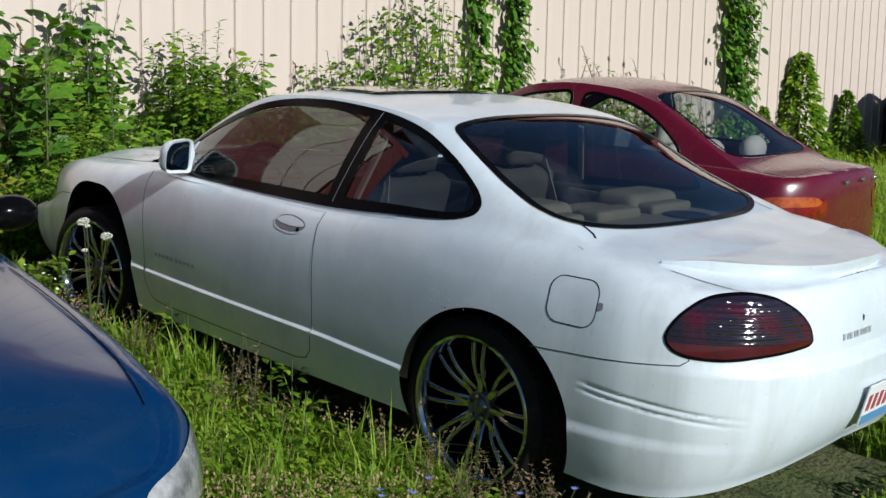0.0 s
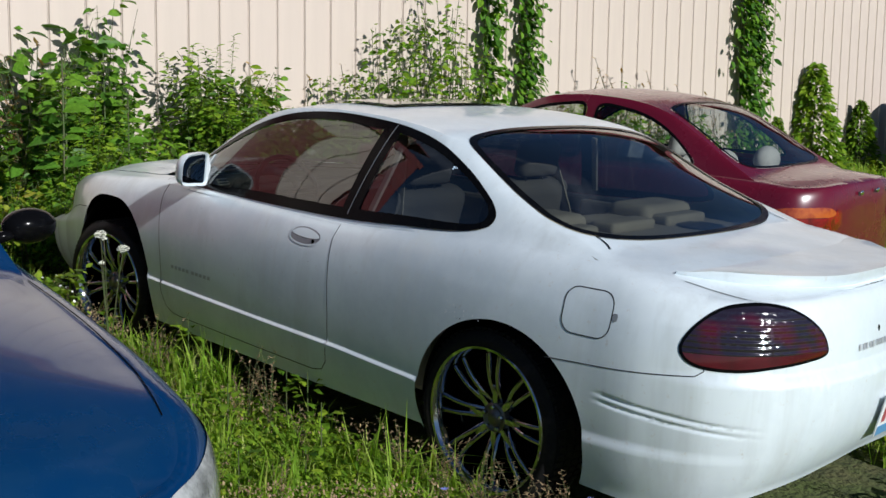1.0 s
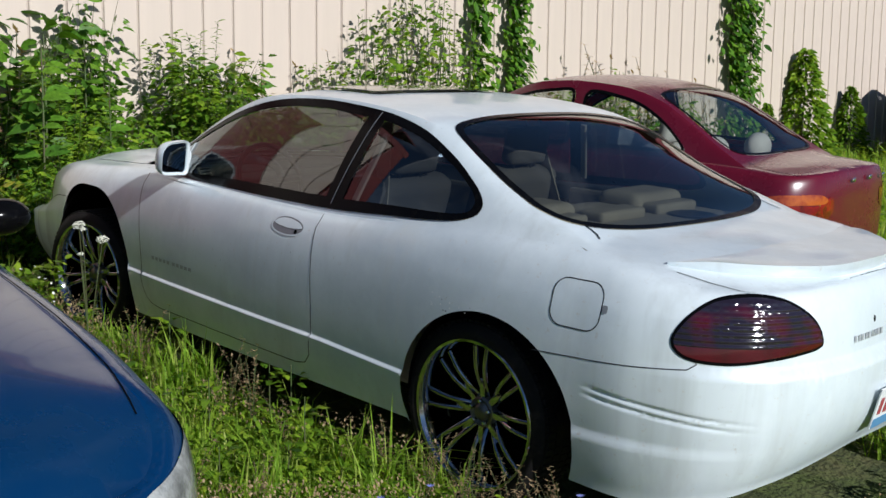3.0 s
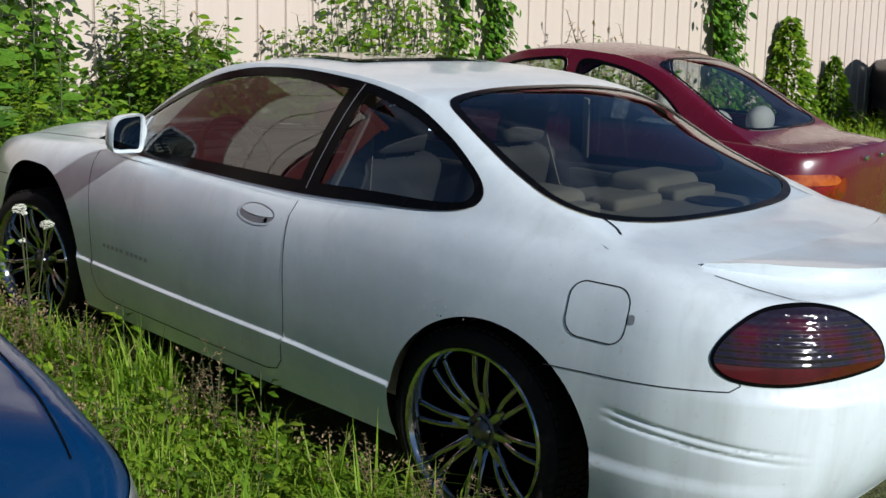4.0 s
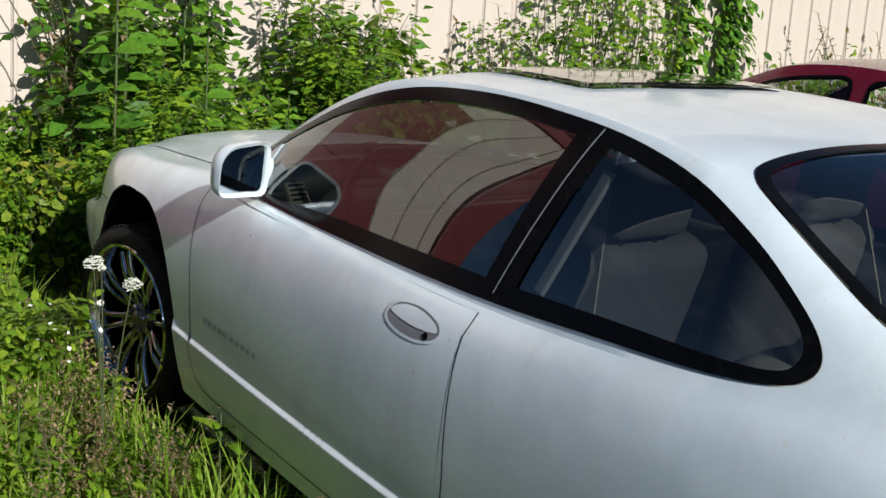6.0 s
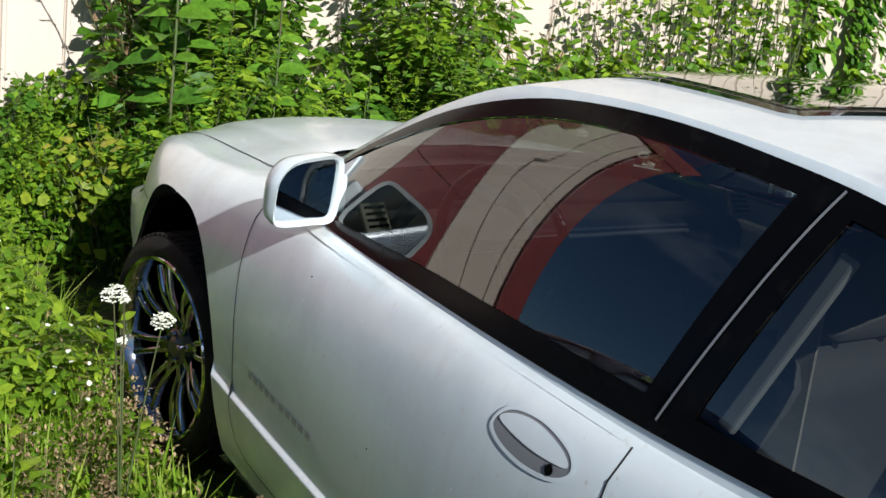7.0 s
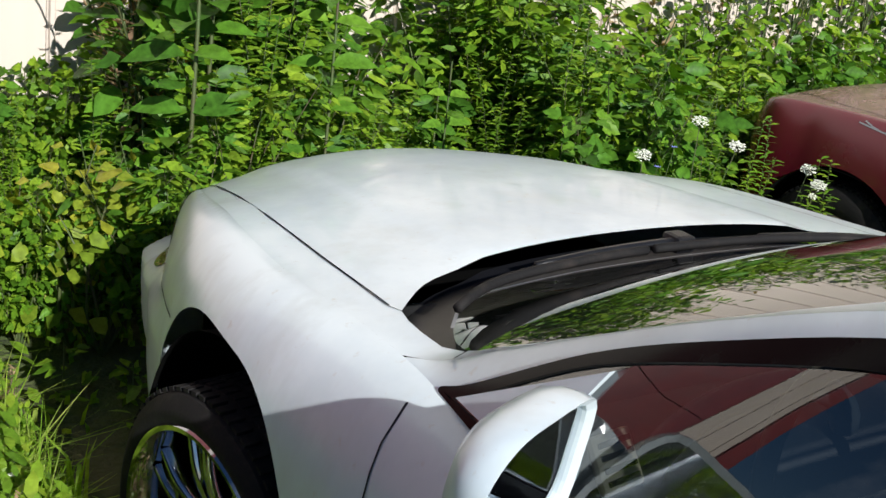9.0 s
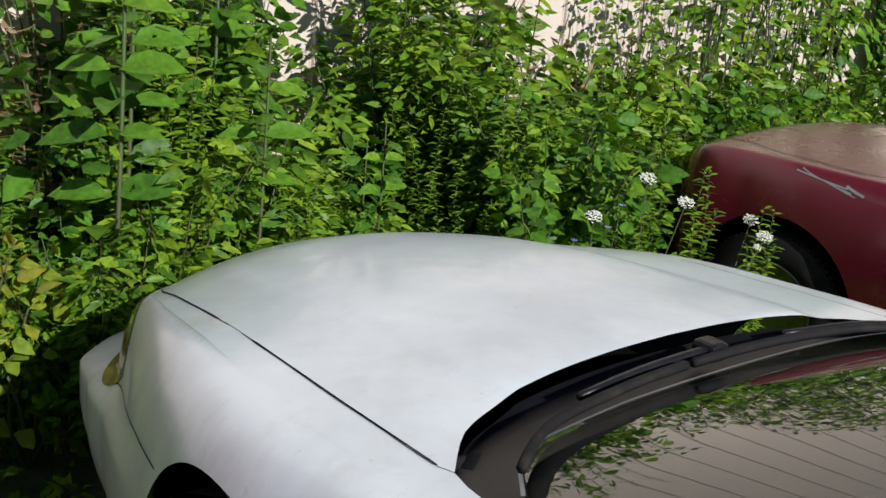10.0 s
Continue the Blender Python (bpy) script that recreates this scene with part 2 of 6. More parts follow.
def loop(pts, n=12):
    """A closed smooth line through corner points."""
    p = np.array(pts, float)
    out = []
    for i in range(len(p)):
        a, b, c, d = p[i - 1], p[i], p[(i + 1) % len(p)], p[(i + 2) % len(p)]
        for k in range(n):
            u = k / n
            out.append(0.5 * (2 * b + (c - a) * u + (2 * a - 5 * b + 4 * c - d) * u * u + (3 * b - a - 3 * c + d) * u**3))
    return np.array(out)


def rounded(a, b, c, d, r, n=6):
    """A rounded rectangle between a..b and c..d."""
    out = []
    for cx, cy, k in ((b - r, d - r, 0), (a + r, d - r, 1), (a + r, c + r, 2), (b - r, c + r, 3)):
        for i in range(n + 1):
            w = (k + i / n) * math.pi / 2
            out.append((cx + r * math.cos(w), cy + r * math.sin(w)))
    return np.array(out)


def inside(poly, p):
    x, y = p[:, 0], p[:, 1]
    hit = np.zeros(len(p), bool)
    q = np.roll(poly, -1, axis=0)
    for (x0, y0), (x1, y1) in zip(poly, q):
        if y0 != y1:
            hit ^= ((y0 > y) != (y1 > y)) & (x < (x1 - x0) * (y - y0) / (y1 - y0) + x0)
    return hit


def shrink(poly, d):
    """The outline moved inwards by d."""
    p = np.array(poly)
    t = np.roll(p, -1, axis=0) - np.roll(p, 1, axis=0)
    t /= np.linalg.norm(t, axis=1)[:, None] + 1e-9
    area = np.sum(p[:, 0] * np.roll(p[:, 1], -1) - np.roll(p[:, 0], -1) * p[:, 1])
    n = np.stack([-t[:, 1], t[:, 0]], 1) * (1 if area > 0 else -1)
    return p + n * d


def cut(points, outlines, keep, regions):
    """Triangulates a flat domain with all outlines in it; sorts the triangles into regions, the first that holds each one's middle."""
    verts = [Vector((float(a), float(b))) for a, b in points]
    edges = []
    for poly in outlines:
        k = len(verts)
        verts += [Vector((float(a), float(b))) for a, b in poly]
        edges += [(k + i, k + (i + 1) % len(poly)) for i in range(len(poly))]
    from mathutils import geometry
    co, _, faces, *_ = geometry.delaunay_2d_cdt(verts, edges, [], 0, 1e-5)
    co = np.array([(v.x, v.y) for v in co])
    tri = np.array([f for f in faces if len(f) == 3])
    mid = co[tri].mean(axis=1)
    u, w = co[tri[:, 1]] - co[tri[:, 0]], co[tri[:, 2]] - co[tri[:, 0]]
    ok = keep(mid) & (np.abs(u[:, 0] * w[:, 1] - u[:, 1] * w[:, 0]) > 1e-9)
    tri, mid = tri[ok], mid[ok]
    left = np.ones(len(tri), bool)
    out = {}
    for key, poly in regions:
        m = left & inside(poly, mid)
        out[key] = tri[m] if key not in out else np.vstack([out[key], tri[m]])
        left &= ~m
    out["rest"] = tri[left]
    return co, out


def skin(F, co, tri, side=1, lift=0.0, heart=(0, 0, 0.6), eps=1e-3):
    """The triangles of a region, laid on the surface F: places, outward normals and faces."""
    used, idx = np.unique(tri, return_inverse=True)
    a, b = co[used, 0], co[used, 1]
    P = F(a, b)
    N = np.cross(F(a + eps, b) - F(a - eps, b), F(a, b + eps) - F(a, b - eps))
    N /= np.linalg.norm(N, axis=1)[:, None] + 1e-12
    core = np.stack([np.zeros_like(a), P[:, 1] * 0.75, np.full_like(a, heart[2])], 1)
    N[np.sum(N * (P - core), axis=1) < 0] *= -1
    P = P + N * (lift(a, b)[:, None] if callable(lift) else lift)
    if side < 0:
        P, N = P * (-1, 1, 1), N * (-1, 1, 1)
    f = idx.reshape(-1, 3)
    face = np.cross(P[f[:, 1]] - P[f[:, 0]], P[f[:, 2]] - P[f[:, 0]])
    bad = np.sum(face * N[f].mean(axis=1), axis=1) < 0
    f[bad] = f[bad][:, ::-1]
    return P, N, f


def sheet(name, pieces, mat, parent, label=""):
    P, N, Fc, k = [], [], [], 0
    for p, n, f in pieces:
        if len(f):
            P.append(p), N.append(n), Fc.append(f + k)
            k += len(p)
    if not P:
        return None
    return solid(name, np.vstack(P), np.vstack(Fc), mat, parent, label, normals=np.vstack(N))


def soften(pieces, where, sigma=0.03):
    """Lets the normals of neighbouring skins flow into each other where the test holds, as over a rounded pressing."""
    P = np.vstack([p for p, _, _ in pieces])
    N = np.vstack([n for _, n, _ in pieces])
    pick = np.where(where(P))[0]
    new_n = N.copy()
    for k in range(0, len(pick), 400):
        i = pick[k:k + 400]
        d = np.sum((P[i][:, None] - P[pick][None]) ** 2, axis=2)
        w = np.exp(-d / (2 * sigma**2))
        new_n[i] = w @ N[pick]
    new_n /= np.linalg.norm(new_n, axis=1)[:, None] + 1e-12
    out, k = [], 0
    for p, n, f in pieces:
        out.append((p, new_n[k:k + len(p)], f))
        k += len(p)
    return out


def ribbon(F, line, width, lift, side=1, closed=False):
    """A narrow strip along a line on the surface F."""
    L = np.array(line, float)
    t = np.roll(L, -1, axis=0) - np.roll(L, 1, axis=0) if closed else np.gradient(L, axis=0)
    t /= np.linalg.norm(t, axis=1)[:, None] + 1e-9
    n = np.stack([-t[:, 1], t[:, 0]], 1) * width / 2
    co = np.vstack([L - n, L + n])
    k = len(L)
    f = []
    for i in range(k if closed else k - 1):
        j = (i + 1) % k
        f += [(i, j, k + j), (i, k + j, k + i)]
    return skin(F, co, np.array(f), side, lift)


def below(poly, z):
    """The part of an outline under a level."""
    out = []
    for a, b in zip(poly, np.roll(poly, -1, axis=0)):
        if a[1] <= z:
            out.append(a)
        if (a[1] - z) * (b[1] - z) < 0:
            out.append(a + (b - a) * (z - a[1]) / (b[1] - a[1]))
    return np.array(out)


def dense(pts, step=0.02):
    """A polyline with points every step."""
    p = np.array(pts, float)
    out = [p[0]]
    for a, b in zip(p, p[1:]):
        n = max(1, int(np.linalg.norm(b - a) / step))
        out += [a + (b - a) * (i + 1) / n for i in range(n)]
    return np.array(out)


class Shell:
    """The skin of a car, one half: a lower wall wrapped round the plan, a side of the cabin, and a top over both."""

    def __init__(self, plan, rail, middle, crown=2.3, waist=0.5, extra=None, fat=2.2, swell=None):
        rows = np.array(plan, float)
        d = np.concatenate([[0], np.cumsum(np.linalg.norm(np.diff(rows[:, :2], axis=0), axis=1))])
        self.length = d[-1]
        self.px, self.py = curve(*zip(d, rows[:, 0])), curve(*zip(d, rows[:, 1]))
        self.zt, self.zb = curve(*zip(d, rows[:, 2])), curve(*zip(d, rows[:, 3]))
        self.it, self.ib = curve(*zip(d, rows[:, 4])), curve(*zip(d, rows[:, 5]))
        self.waist, self.extra, self.fat = waist, extra, fat
        s = np.linspace(0, self.length, 900)
        self.ss, self.sy, self.sx = s, self.py(s), self.px(s)
        T = self.lower(s, self.zt(s))
        o = np.argsort(T[:, 1], kind="stable")
        self.Ty, self.Tx, self.Tz = T[o, 1], T[o, 0], T[o, 2]
        self.T = T
        r = np.array(rail, float)
        for k in (0, -1):
            r[k, 1:] = np.interp(r[k, 0], self.Ty, self.Tz), np.interp(r[k, 0], self.Ty, self.Tx)
        self.y0, self.y1 = r[0, 0], r[-1, 0]
        self.rz, self.rx = curve(*r[:, (0, 1)]), curve(*r[:, (0, 2)])
        self.zc = curve(*middle)
        self.crown = crown
        self.swell = swell

    def lower(self, s, z):
        s = np.clip(s, 0, self.length)
        e = 2e-3
        tx, ty = self.px(s + e) - self.px(s - e), self.py(s + e) - self.py(s - e)
        tx = np.where(s < 2 * e, 1.0, np.where(s > self.length - 2 * e, -1.0, tx))
        ty = np.where((s < 2 * e) | (s > self.length - 2 * e), 0.0, ty)
        n = np.hypot(tx, ty)
        nx, ny = ty / n, -tx / n
        h = np.clip((z - self.zb(s)) / (self.zt(s) - self.zb(s)), 0, 1)
        w = self.waist
        up = np.clip((h - w) / (1 - w), 0, 1)
        dn = np.clip((w - h) / w, 0, 1)
        k = self.fat
        off = -self.it(s) * (1 - (1 - np.minimum(up, 0.9999) ** k) ** (1 / k)) - self.ib(s) * dn**2.4
        if self.extra:
            off = off + self.extra(s, z)
        return np.stack([np.maximum(self.px(s) + nx * off, 0.0), self.py(s) + ny * off, z], 1)

    def at(self, x, y):
        """The place along the plan nearest to (x, y)."""
        return float(self.ss[np.argmin((self.sx - abs(x)) ** 2 + (self.sy - y) ** 2)])

    def sides(self, pts):
        """Points (y, z) on the flank, as places along the plan and heights."""
        a = self.ss[(self.ss > self.length * 0.12) & (self.ss < self.length * 0.88)]
        return np.array([(np.interp(y, self.py(a), a), z) for y, z in pts])

    def edge(self, y):
        xT, zT = np.interp(y, self.Ty, self.Tx), np.interp(y, self.Ty, self.Tz)
        m = (y > self.y0) & (y < self.y1)
        return np.where(m, self.rx(y), xT), np.where(m, self.rz(y), zT)

    def cabin(self, y, v):
        """The side of the cabin: v from 0 at the belt to 0.4 at the rail."""
        xT, zT = np.interp(y, self.Ty, self.Tx), np.interp(y, self.Ty, self.Tz)
        v = np.clip(v / 0.4, 0, 1)
        return np.stack([xT + (self.rx(y) - xT) * (0.74 * v + 0.26 * v**2), y, zT + (self.rz(y) - zT) * (1 - (1 - v) ** 1.12)], 1)

    def cab(self, pts):
        """Points (y, z) on the side of the cabin as its own coordinates."""
        p = np.array(pts, float)
        zT = np.interp(p[:, 0], self.Ty, self.Tz)
        f = np.clip((p[:, 1] - zT) / np.maximum(self.rz(p[:, 0]) - zT, 1e-3), 0.0, 0.985)
        return np.stack([p[:, 0], 0.4 * (1 - (1 - f) ** (1 / 1.12))], 1)

    def top(self, x, y):
        xe, ze = self.edge(y)
        up = self.swell(np.abs(x), y) if self.swell else 0.0
        ease = lambda u: np.clip(u, 0, 1) ** 2 * (3 - 2 * np.clip(u, 0, 1))
        c = 2.0 + (self.crown - 2.0) * ease((self.y1 - y) / 0.3) * ease((y - self.y0) / 0.3)
        q = np.minimum(np.abs(x) / np.maximum(xe, 1e-3), 1.0)
        return np.stack([x, y, ze + (self.zc(y) - ze) * (1 - q**c) + up], 1)

    def cut_lower(self, regions, step=0.03, rows=26, more=()):
        s = np.linspace(0, self.length, int(self.length / step))
        h = np.sin(np.linspace(0, 1, rows) * math.pi / 2)
        pts = [(a, self.zb(a) + k * (self.zt(a) - self.zb(a))) for a in s for k in h]
        pts += list(more)
        keep = lambda m: (m[:, 1] > self.zb(m[:, 0])) & (m[:, 1] < self.zt(m[:, 0]) + 1e-6) & (m[:, 0] > 0) & (m[:, 0] < self.length)
        return cut(pts, [r[1] for r in regions], keep, regions)

    def cut_cabin(self, regions, step=0.03, rows=14):
        y = np.linspace(self.y0 + 0.004, self.y1 - 0.004, int((self.y1 - self.y0) / step))
        pts = [(a, b) for a in y for b in np.linspace(0, 0.4, rows)]
        keep = lambda m: (m[:, 0] > y[0]) & (m[:, 0] < y[-1]) & (m[:, 1] > 0) & (m[:, 1] < 0.4)
        return cut(pts, [r[1] for r in regions], keep, regions)

    def cut_top(self, regions, step=0.035):
        y = np.linspace(self.Ty[0] + 0.002, self.Ty[-1] - 0.002, int((self.Ty[-1] - self.Ty[0]) / step))
        pts = [(f * float(self.edge(np.array([a]))[0][0]), a) for a in y for f in np.linspace(-1, 1, 41)]
        rim = [(x, yy) for x, yy in zip(self.T[::6, 0], self.T[::6, 1]) if yy < self.y0 or yy > self.y1]
        pts += rim + [(-x, yy) for x, yy in rim]
        keep = lambda m: (np.abs(m[:, 0]) < self.edge(m[:, 1])[0] + 1e-5) & (m[:, 1] > self.Ty[0]) & (m[:, 1] < self.Ty[-1])
        return cut(pts, [r[1] for r in regions], keep, regions)


def both(F, co, tri, lift=0.0):
    return [skin(F, co, tri, 1, lift), skin(F, co, tri, -1, lift)]


def wheel(root, x, y, z, r_tyre, r_rim, width, side, style, turn=0.0, steer=0.0):
    """A wheel with its tyre, rim and spokes; side +1 faces right."""
    w = new("wheel")
    w.parent = root
    w.matrix_basis = pose(x, y, z, 0, 0, steer + (0 if side > 0 else 180))
    h = width / 2
    bm = bmesh.new()
    prof = [(-h * 0.8, r_rim), (-h, r_rim + 0.02), (-h * 0.98, r_tyre - 0.03), (-h * 0.82, r_tyre - 0.006), (-h * 0.4, r_tyre), (0, r_tyre + 0.001), (h * 0.4, r_tyre), (h * 0.82, r_tyre - 0.006),
            (h * 0.97, r_tyre - 0.03), (h, r_rim + 0.022), (h * 0.93, r_rim + 0.004), (h * 0.8, r_rim)]
    lathe(bm, prof, 72)
    # tread blocks
    for k in range(72):
        a = k * math.tau / 72
        for ax in (-0.62, -0.2, 0.2, 0.62):
            box(bm, (ax * h, 0, r_tyre + 0.001), (h * 0.30, r_tyre * 0.055, 0.008), 0, Matrix.Rotation(a + (0.03 if ax > 0 else 0), 4, "X"))
    part("tyre", bm, RUBBER, w, smooth=True, angle=40)
    bm = bmesh.new()
    if style == "spokes":
        lathe(bm, [(h * 0.93, r_rim + 0.006), (h * 0.98, r_rim + 0.002), (h * 0.96, r_rim - 0.008), (h * 0.80, r_rim - 0.018), (h * 0.1, r_rim - 0.034), (-h * 0.75, r_rim - 0.03)], 72)
        part("rim", bm, CHROME, w, "chrome rim lip with road dust", smooth=True, angle=40)
        # drum as a near-black backing disc: shade between the spokes put into its colour
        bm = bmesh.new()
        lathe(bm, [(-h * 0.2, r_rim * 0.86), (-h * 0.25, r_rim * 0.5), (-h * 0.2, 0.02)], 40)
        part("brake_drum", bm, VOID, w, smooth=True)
        for k in range(8):
            for off in (-1, 1):
                bm = bmesh.new()
                a = turn + k * math.tau / 8
                n = 9
                ring = []
                for i in range(n):
                    u = i / (n - 1)
                    rr = 0.045 + (r_rim - 0.028 - 0.045) * u
                    lat = off * (0.0095 + 0.019 * u)
                    wd = 0.0098 - 0.001 * u
                    front = h * (0.20 + 0.50 * math.sin(min(u * 1.3, 1.0) * math.pi / 2) - 0.04 * u)
                    ring.append([bm.verts.new((front - dx, lat + dl, rr)) for dx, dl in ((0.03, -wd), (0.004, -wd), (0.0, -wd * 0.5), (0.0, wd * 0.5), (0.004, wd), (0.03, wd))])
                for A, B in zip(ring, ring[1:]):
                    for q in range(5):
                        bm.faces.new((A[q], B[q], B[q + 1], A[q + 1]))
                bmesh.ops.rotate(bm, verts=bm.verts[:], cent=(0, 0, 0), matrix=Matrix.Rotation(a, 3, "X"))
                part("spoke", bm, CHROME, w, smooth=True, angle=50)
        for k in range(8):
            bm = bmesh.new()
            box(bm, (h * 0.30, 0, 0.088), (0.030, 0.026, 0.075), 0.006, Matrix.Rotation(turn + k * math.tau / 8, 4, "X"))
            part("spoke_web", bm, CHROME, w, smooth=True, angle=50)
        bm = bmesh.new()
        lathe(bm, [(h * 0.2, 0.060), (h * 0.43, 0.056), (h * 0.47, 0.048), (h * 0.42, 0.036), (h * 0.52, 0.027), (h * 0.56, 0.020), (h * 0.58, 0.0)], 36)
        part("hub_cap", bm, DULLMETAL, w, smooth=True, angle=40)
        for k in range(5):
            bm = bmesh.new()
            lathe(bm, [(h * 0.38, 0.009), (h * 0.56, 0.009), (h * 0.59, 0.006), (h * 0.59, 0.0)], 6)
            bmesh.ops.translate(bm, verts=bm.verts[:], vec=(0, 0, 0.043))
            bmesh.ops.rotate(bm, verts=bm.verts[:], cent=(0, 0, 0), matrix=Matrix.Rotation(k * math.tau / 5, 3, "X"))
            part("lug_nut", bm, CHROME, w)
    else:
        lathe(bm, [(h * 0.93, r_rim + 0.006), (h * 0.97, r_rim), (h * 0.7, r_rim - 0.02), (h * 0.62, r_rim * 0.7), (h * 0.75, r_rim * 0.45), (h * 0.72, 0.03), (h * 0.8, 0.0)], 48)
        part("rim", bm, DULLMETAL, w, "dull steel wheel disc", smooth=True, angle=40)
    return w


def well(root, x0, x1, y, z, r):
    """A wheel housing behind an arch, near-black so that the colour carries its shade."""
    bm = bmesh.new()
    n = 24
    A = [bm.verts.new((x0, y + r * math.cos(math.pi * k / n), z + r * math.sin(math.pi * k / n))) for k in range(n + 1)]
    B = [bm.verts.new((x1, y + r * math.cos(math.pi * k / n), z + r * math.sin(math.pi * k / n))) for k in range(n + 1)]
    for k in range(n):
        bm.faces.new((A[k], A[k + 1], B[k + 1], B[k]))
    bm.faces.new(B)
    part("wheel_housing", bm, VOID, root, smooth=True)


def seat(root, x, y, mat, z0=0.22, rest=True):
    bm = bmesh.new()
    box(bm, (0, 0, 0.09), (0.50, 0.50, 0.18), 0.06, segments=3)
    s = part("seat", bm, mat, root, smooth=True)
    s.matrix_basis = pose(x, y, z0)
    bm = bmesh.new()
    box(bm, (0, 0, 0.30), (0.50, 0.15, 0.60), 0.065, segments=3)
    b = part("backrest", bm, mat, root, smooth=True)
    b.matrix_basis = pose(x, y - 0.26, z0 + 0.12, 16)
    if rest:
        bm = bmesh.new()
        box(bm, (0, 0, 0.0), (0.26, 0.09, 0.18), 0.042, segments=3)
        h = part("head_rest", bm, mat, root, smooth=True)
        h.matrix_basis = pose(x, y - 0.46, z0 + 0.80, 10)
        for k in (-0.06, 0.06):
            bm = bmesh.new()
            tube(bm, [(k, 0, -0.16), (k, 0, -0.06)], 0.007, 6)
            part("head_rest_post", bm, DULLMETAL, root).matrix_basis = h.matrix_basis.copy()
# ---- the lot ----
def ground_z(x, y):
    """The height of the sloping lot."""
    n = SLOPE.to_3x3() @ Vector((0, 0, 1))
    return -(n.x * x + n.y * y) / n.z


# ---- white coupe ----
def white_coupe():
    car = new("coupe")
    tagged(car, "dull white two-door coupe on large chrome wheels among weeds", "car")
    car.matrix_basis = SLOPE.copy()

    def bulges(s, z):
        soft = lambda q: np.clip(q, 0, 1) ** 2 * (3 - 2 * np.clip(q, 0, 1))
        bump = 0.032 * soft((0.712 - z) / 0.05) * soft((1.15 - s) / 0.85)
        zg = z + 0.09 * (1.22 - s)
        groove = -0.0065 * (np.exp(-((zg - 0.577) / 0.007) ** 2) + np.exp(-((zg - 0.552) / 0.007) ** 2)) * soft((1.24 - s) / 0.1) * soft((s - 0.62) / 0.3)
        low = 0.012 * soft((0.440 + 0.02 * (1.2 - s) - z) / 0.045) * soft((1.62 - s) / 0.05) * soft((s - 0.55) / 0.5)
        nose = np.interp(s, ahead, (0.0, 0.012, 0.035, 0.075, 0.14, 0.15, 0.13)) * soft((np.interp(s, ahead, (0.74, 0.70, 0.640, 0.600, 0.585, 0.58, 0.58)) - z) / 0.085)
        sill = 0.013 * soft((0.462 + np.where(s > 2.5, 0.0146, 0.05) * (s - 2.5) - z) / 0.016) * soft((s - 1.7) / 0.1) * soft((4.75 - s) / 0.1)
        return bump + groove + low + sill + nose

    # half width, length, top, bottom, inset at the top, inset at the bottom; from the middle of the tail to the middle of the nose
    plan = [(0.0, -2.52, 0.935, 0.33, 0.075, 0.10), (0.25, -2.515, 0.935, 0.32, 0.075, 0.10), (0.48, -2.475, 0.93, 0.29, 0.09, 0.10), (0.66, -2.40, 0.925, 0.26, 0.11, 0.09),
            (0.79, -2.27, 0.93, 0.235, 0.13, 0.07), (0.862, -2.10, 0.955, 0.22, 0.14, 0.06), (0.89, -1.85, 0.985, 0.23, 0.150, 0.05), (0.912, -1.5, 0.995, 0.24, 0.135, 0.05),
            (0.922, -1.1, 0.975, 0.245, 0.118, 0.055), (0.924, -0.6, 0.945, 0.245, 0.112, 0.06), (0.92, 0.0, 0.948, 0.245, 0.110, 0.06), (0.908, 0.5, 0.955, 0.245, 0.115, 0.06),
            (0.892, 0.95, 0.952, 0.245, 0.165, 0.055), (0.878, 1.4, 0.925, 0.24, 0.16, 0.05), (0.785, 1.82, 0.893, 0.23, 0.13, 0.06), (0.652, 2.15, 0.820, 0.21, 0.085, 0.09),
            (0.545, 2.38, 0.750, 0.20, 0.075, 0.10), (0.365, 2.55, 0.705, 0.19, 0.07, 0.10), (0.0, 2.62, 0.68, 0.19, 0.07, 0.10)]
    rail = [(-1.80, 0.985, 0.735), (-1.68, 1.030, 0.728), (-1.52, 1.082, 0.706), (-1.36, 1.146, 0.678), (-1.22, 1.218, 0.657), (-1.10, 1.280, 0.639), (-0.95, 1.330, 0.624), (-0.70, 1.370, 0.616),
            (-0.40, 1.388, 0.615), (-0.10, 1.385, 0.628), (0.12, 1.358, 0.647), (0.30, 1.290, 0.663), (0.46, 1.212, 0.672), (0.64, 1.113, 0.679), (0.80, 1.023, 0.691), (0.89, 0.970, 0.707), (0.95, 0.953, 0.728)]
    middle = [(-2.46, 0.935), (-2.25, 0.975), (-2.0, 1.002), (-1.84, 1.020), (-1.72, 1.050), (-1.55, 1.124), (-1.35, 1.218), (-1.18, 1.288), (-1.02, 1.342), (-0.85, 1.375), (-0.55, 1.400),
              (-0.2, 1.411), (0.05, 1.405), (0.22, 1.374), (0.40, 1.307), (0.62, 1.210), (0.86, 1.097), (1.06, 1.002), (1.16, 0.977), (1.26, 0.976), (1.55, 0.955), (1.85, 0.927), (2.10, 0.890), (2.32, 0.838), (2.47, 0.782), (2.61, 0.68)]
    smooth = lambda q: np.clip(q, 0, 1) ** 2 * (3 - 2 * np.clip(q, 0, 1))
    swell = lambda x, y: 0.011 * smooth((0.47 - 0.06 * (y - 1.2) - x) / 0.07) * smooth((y - 1.14) / 0.12) * smooth((2.46 - y) / 0.25)
    bare = Shell(plan, rail, middle, crown=2.5)
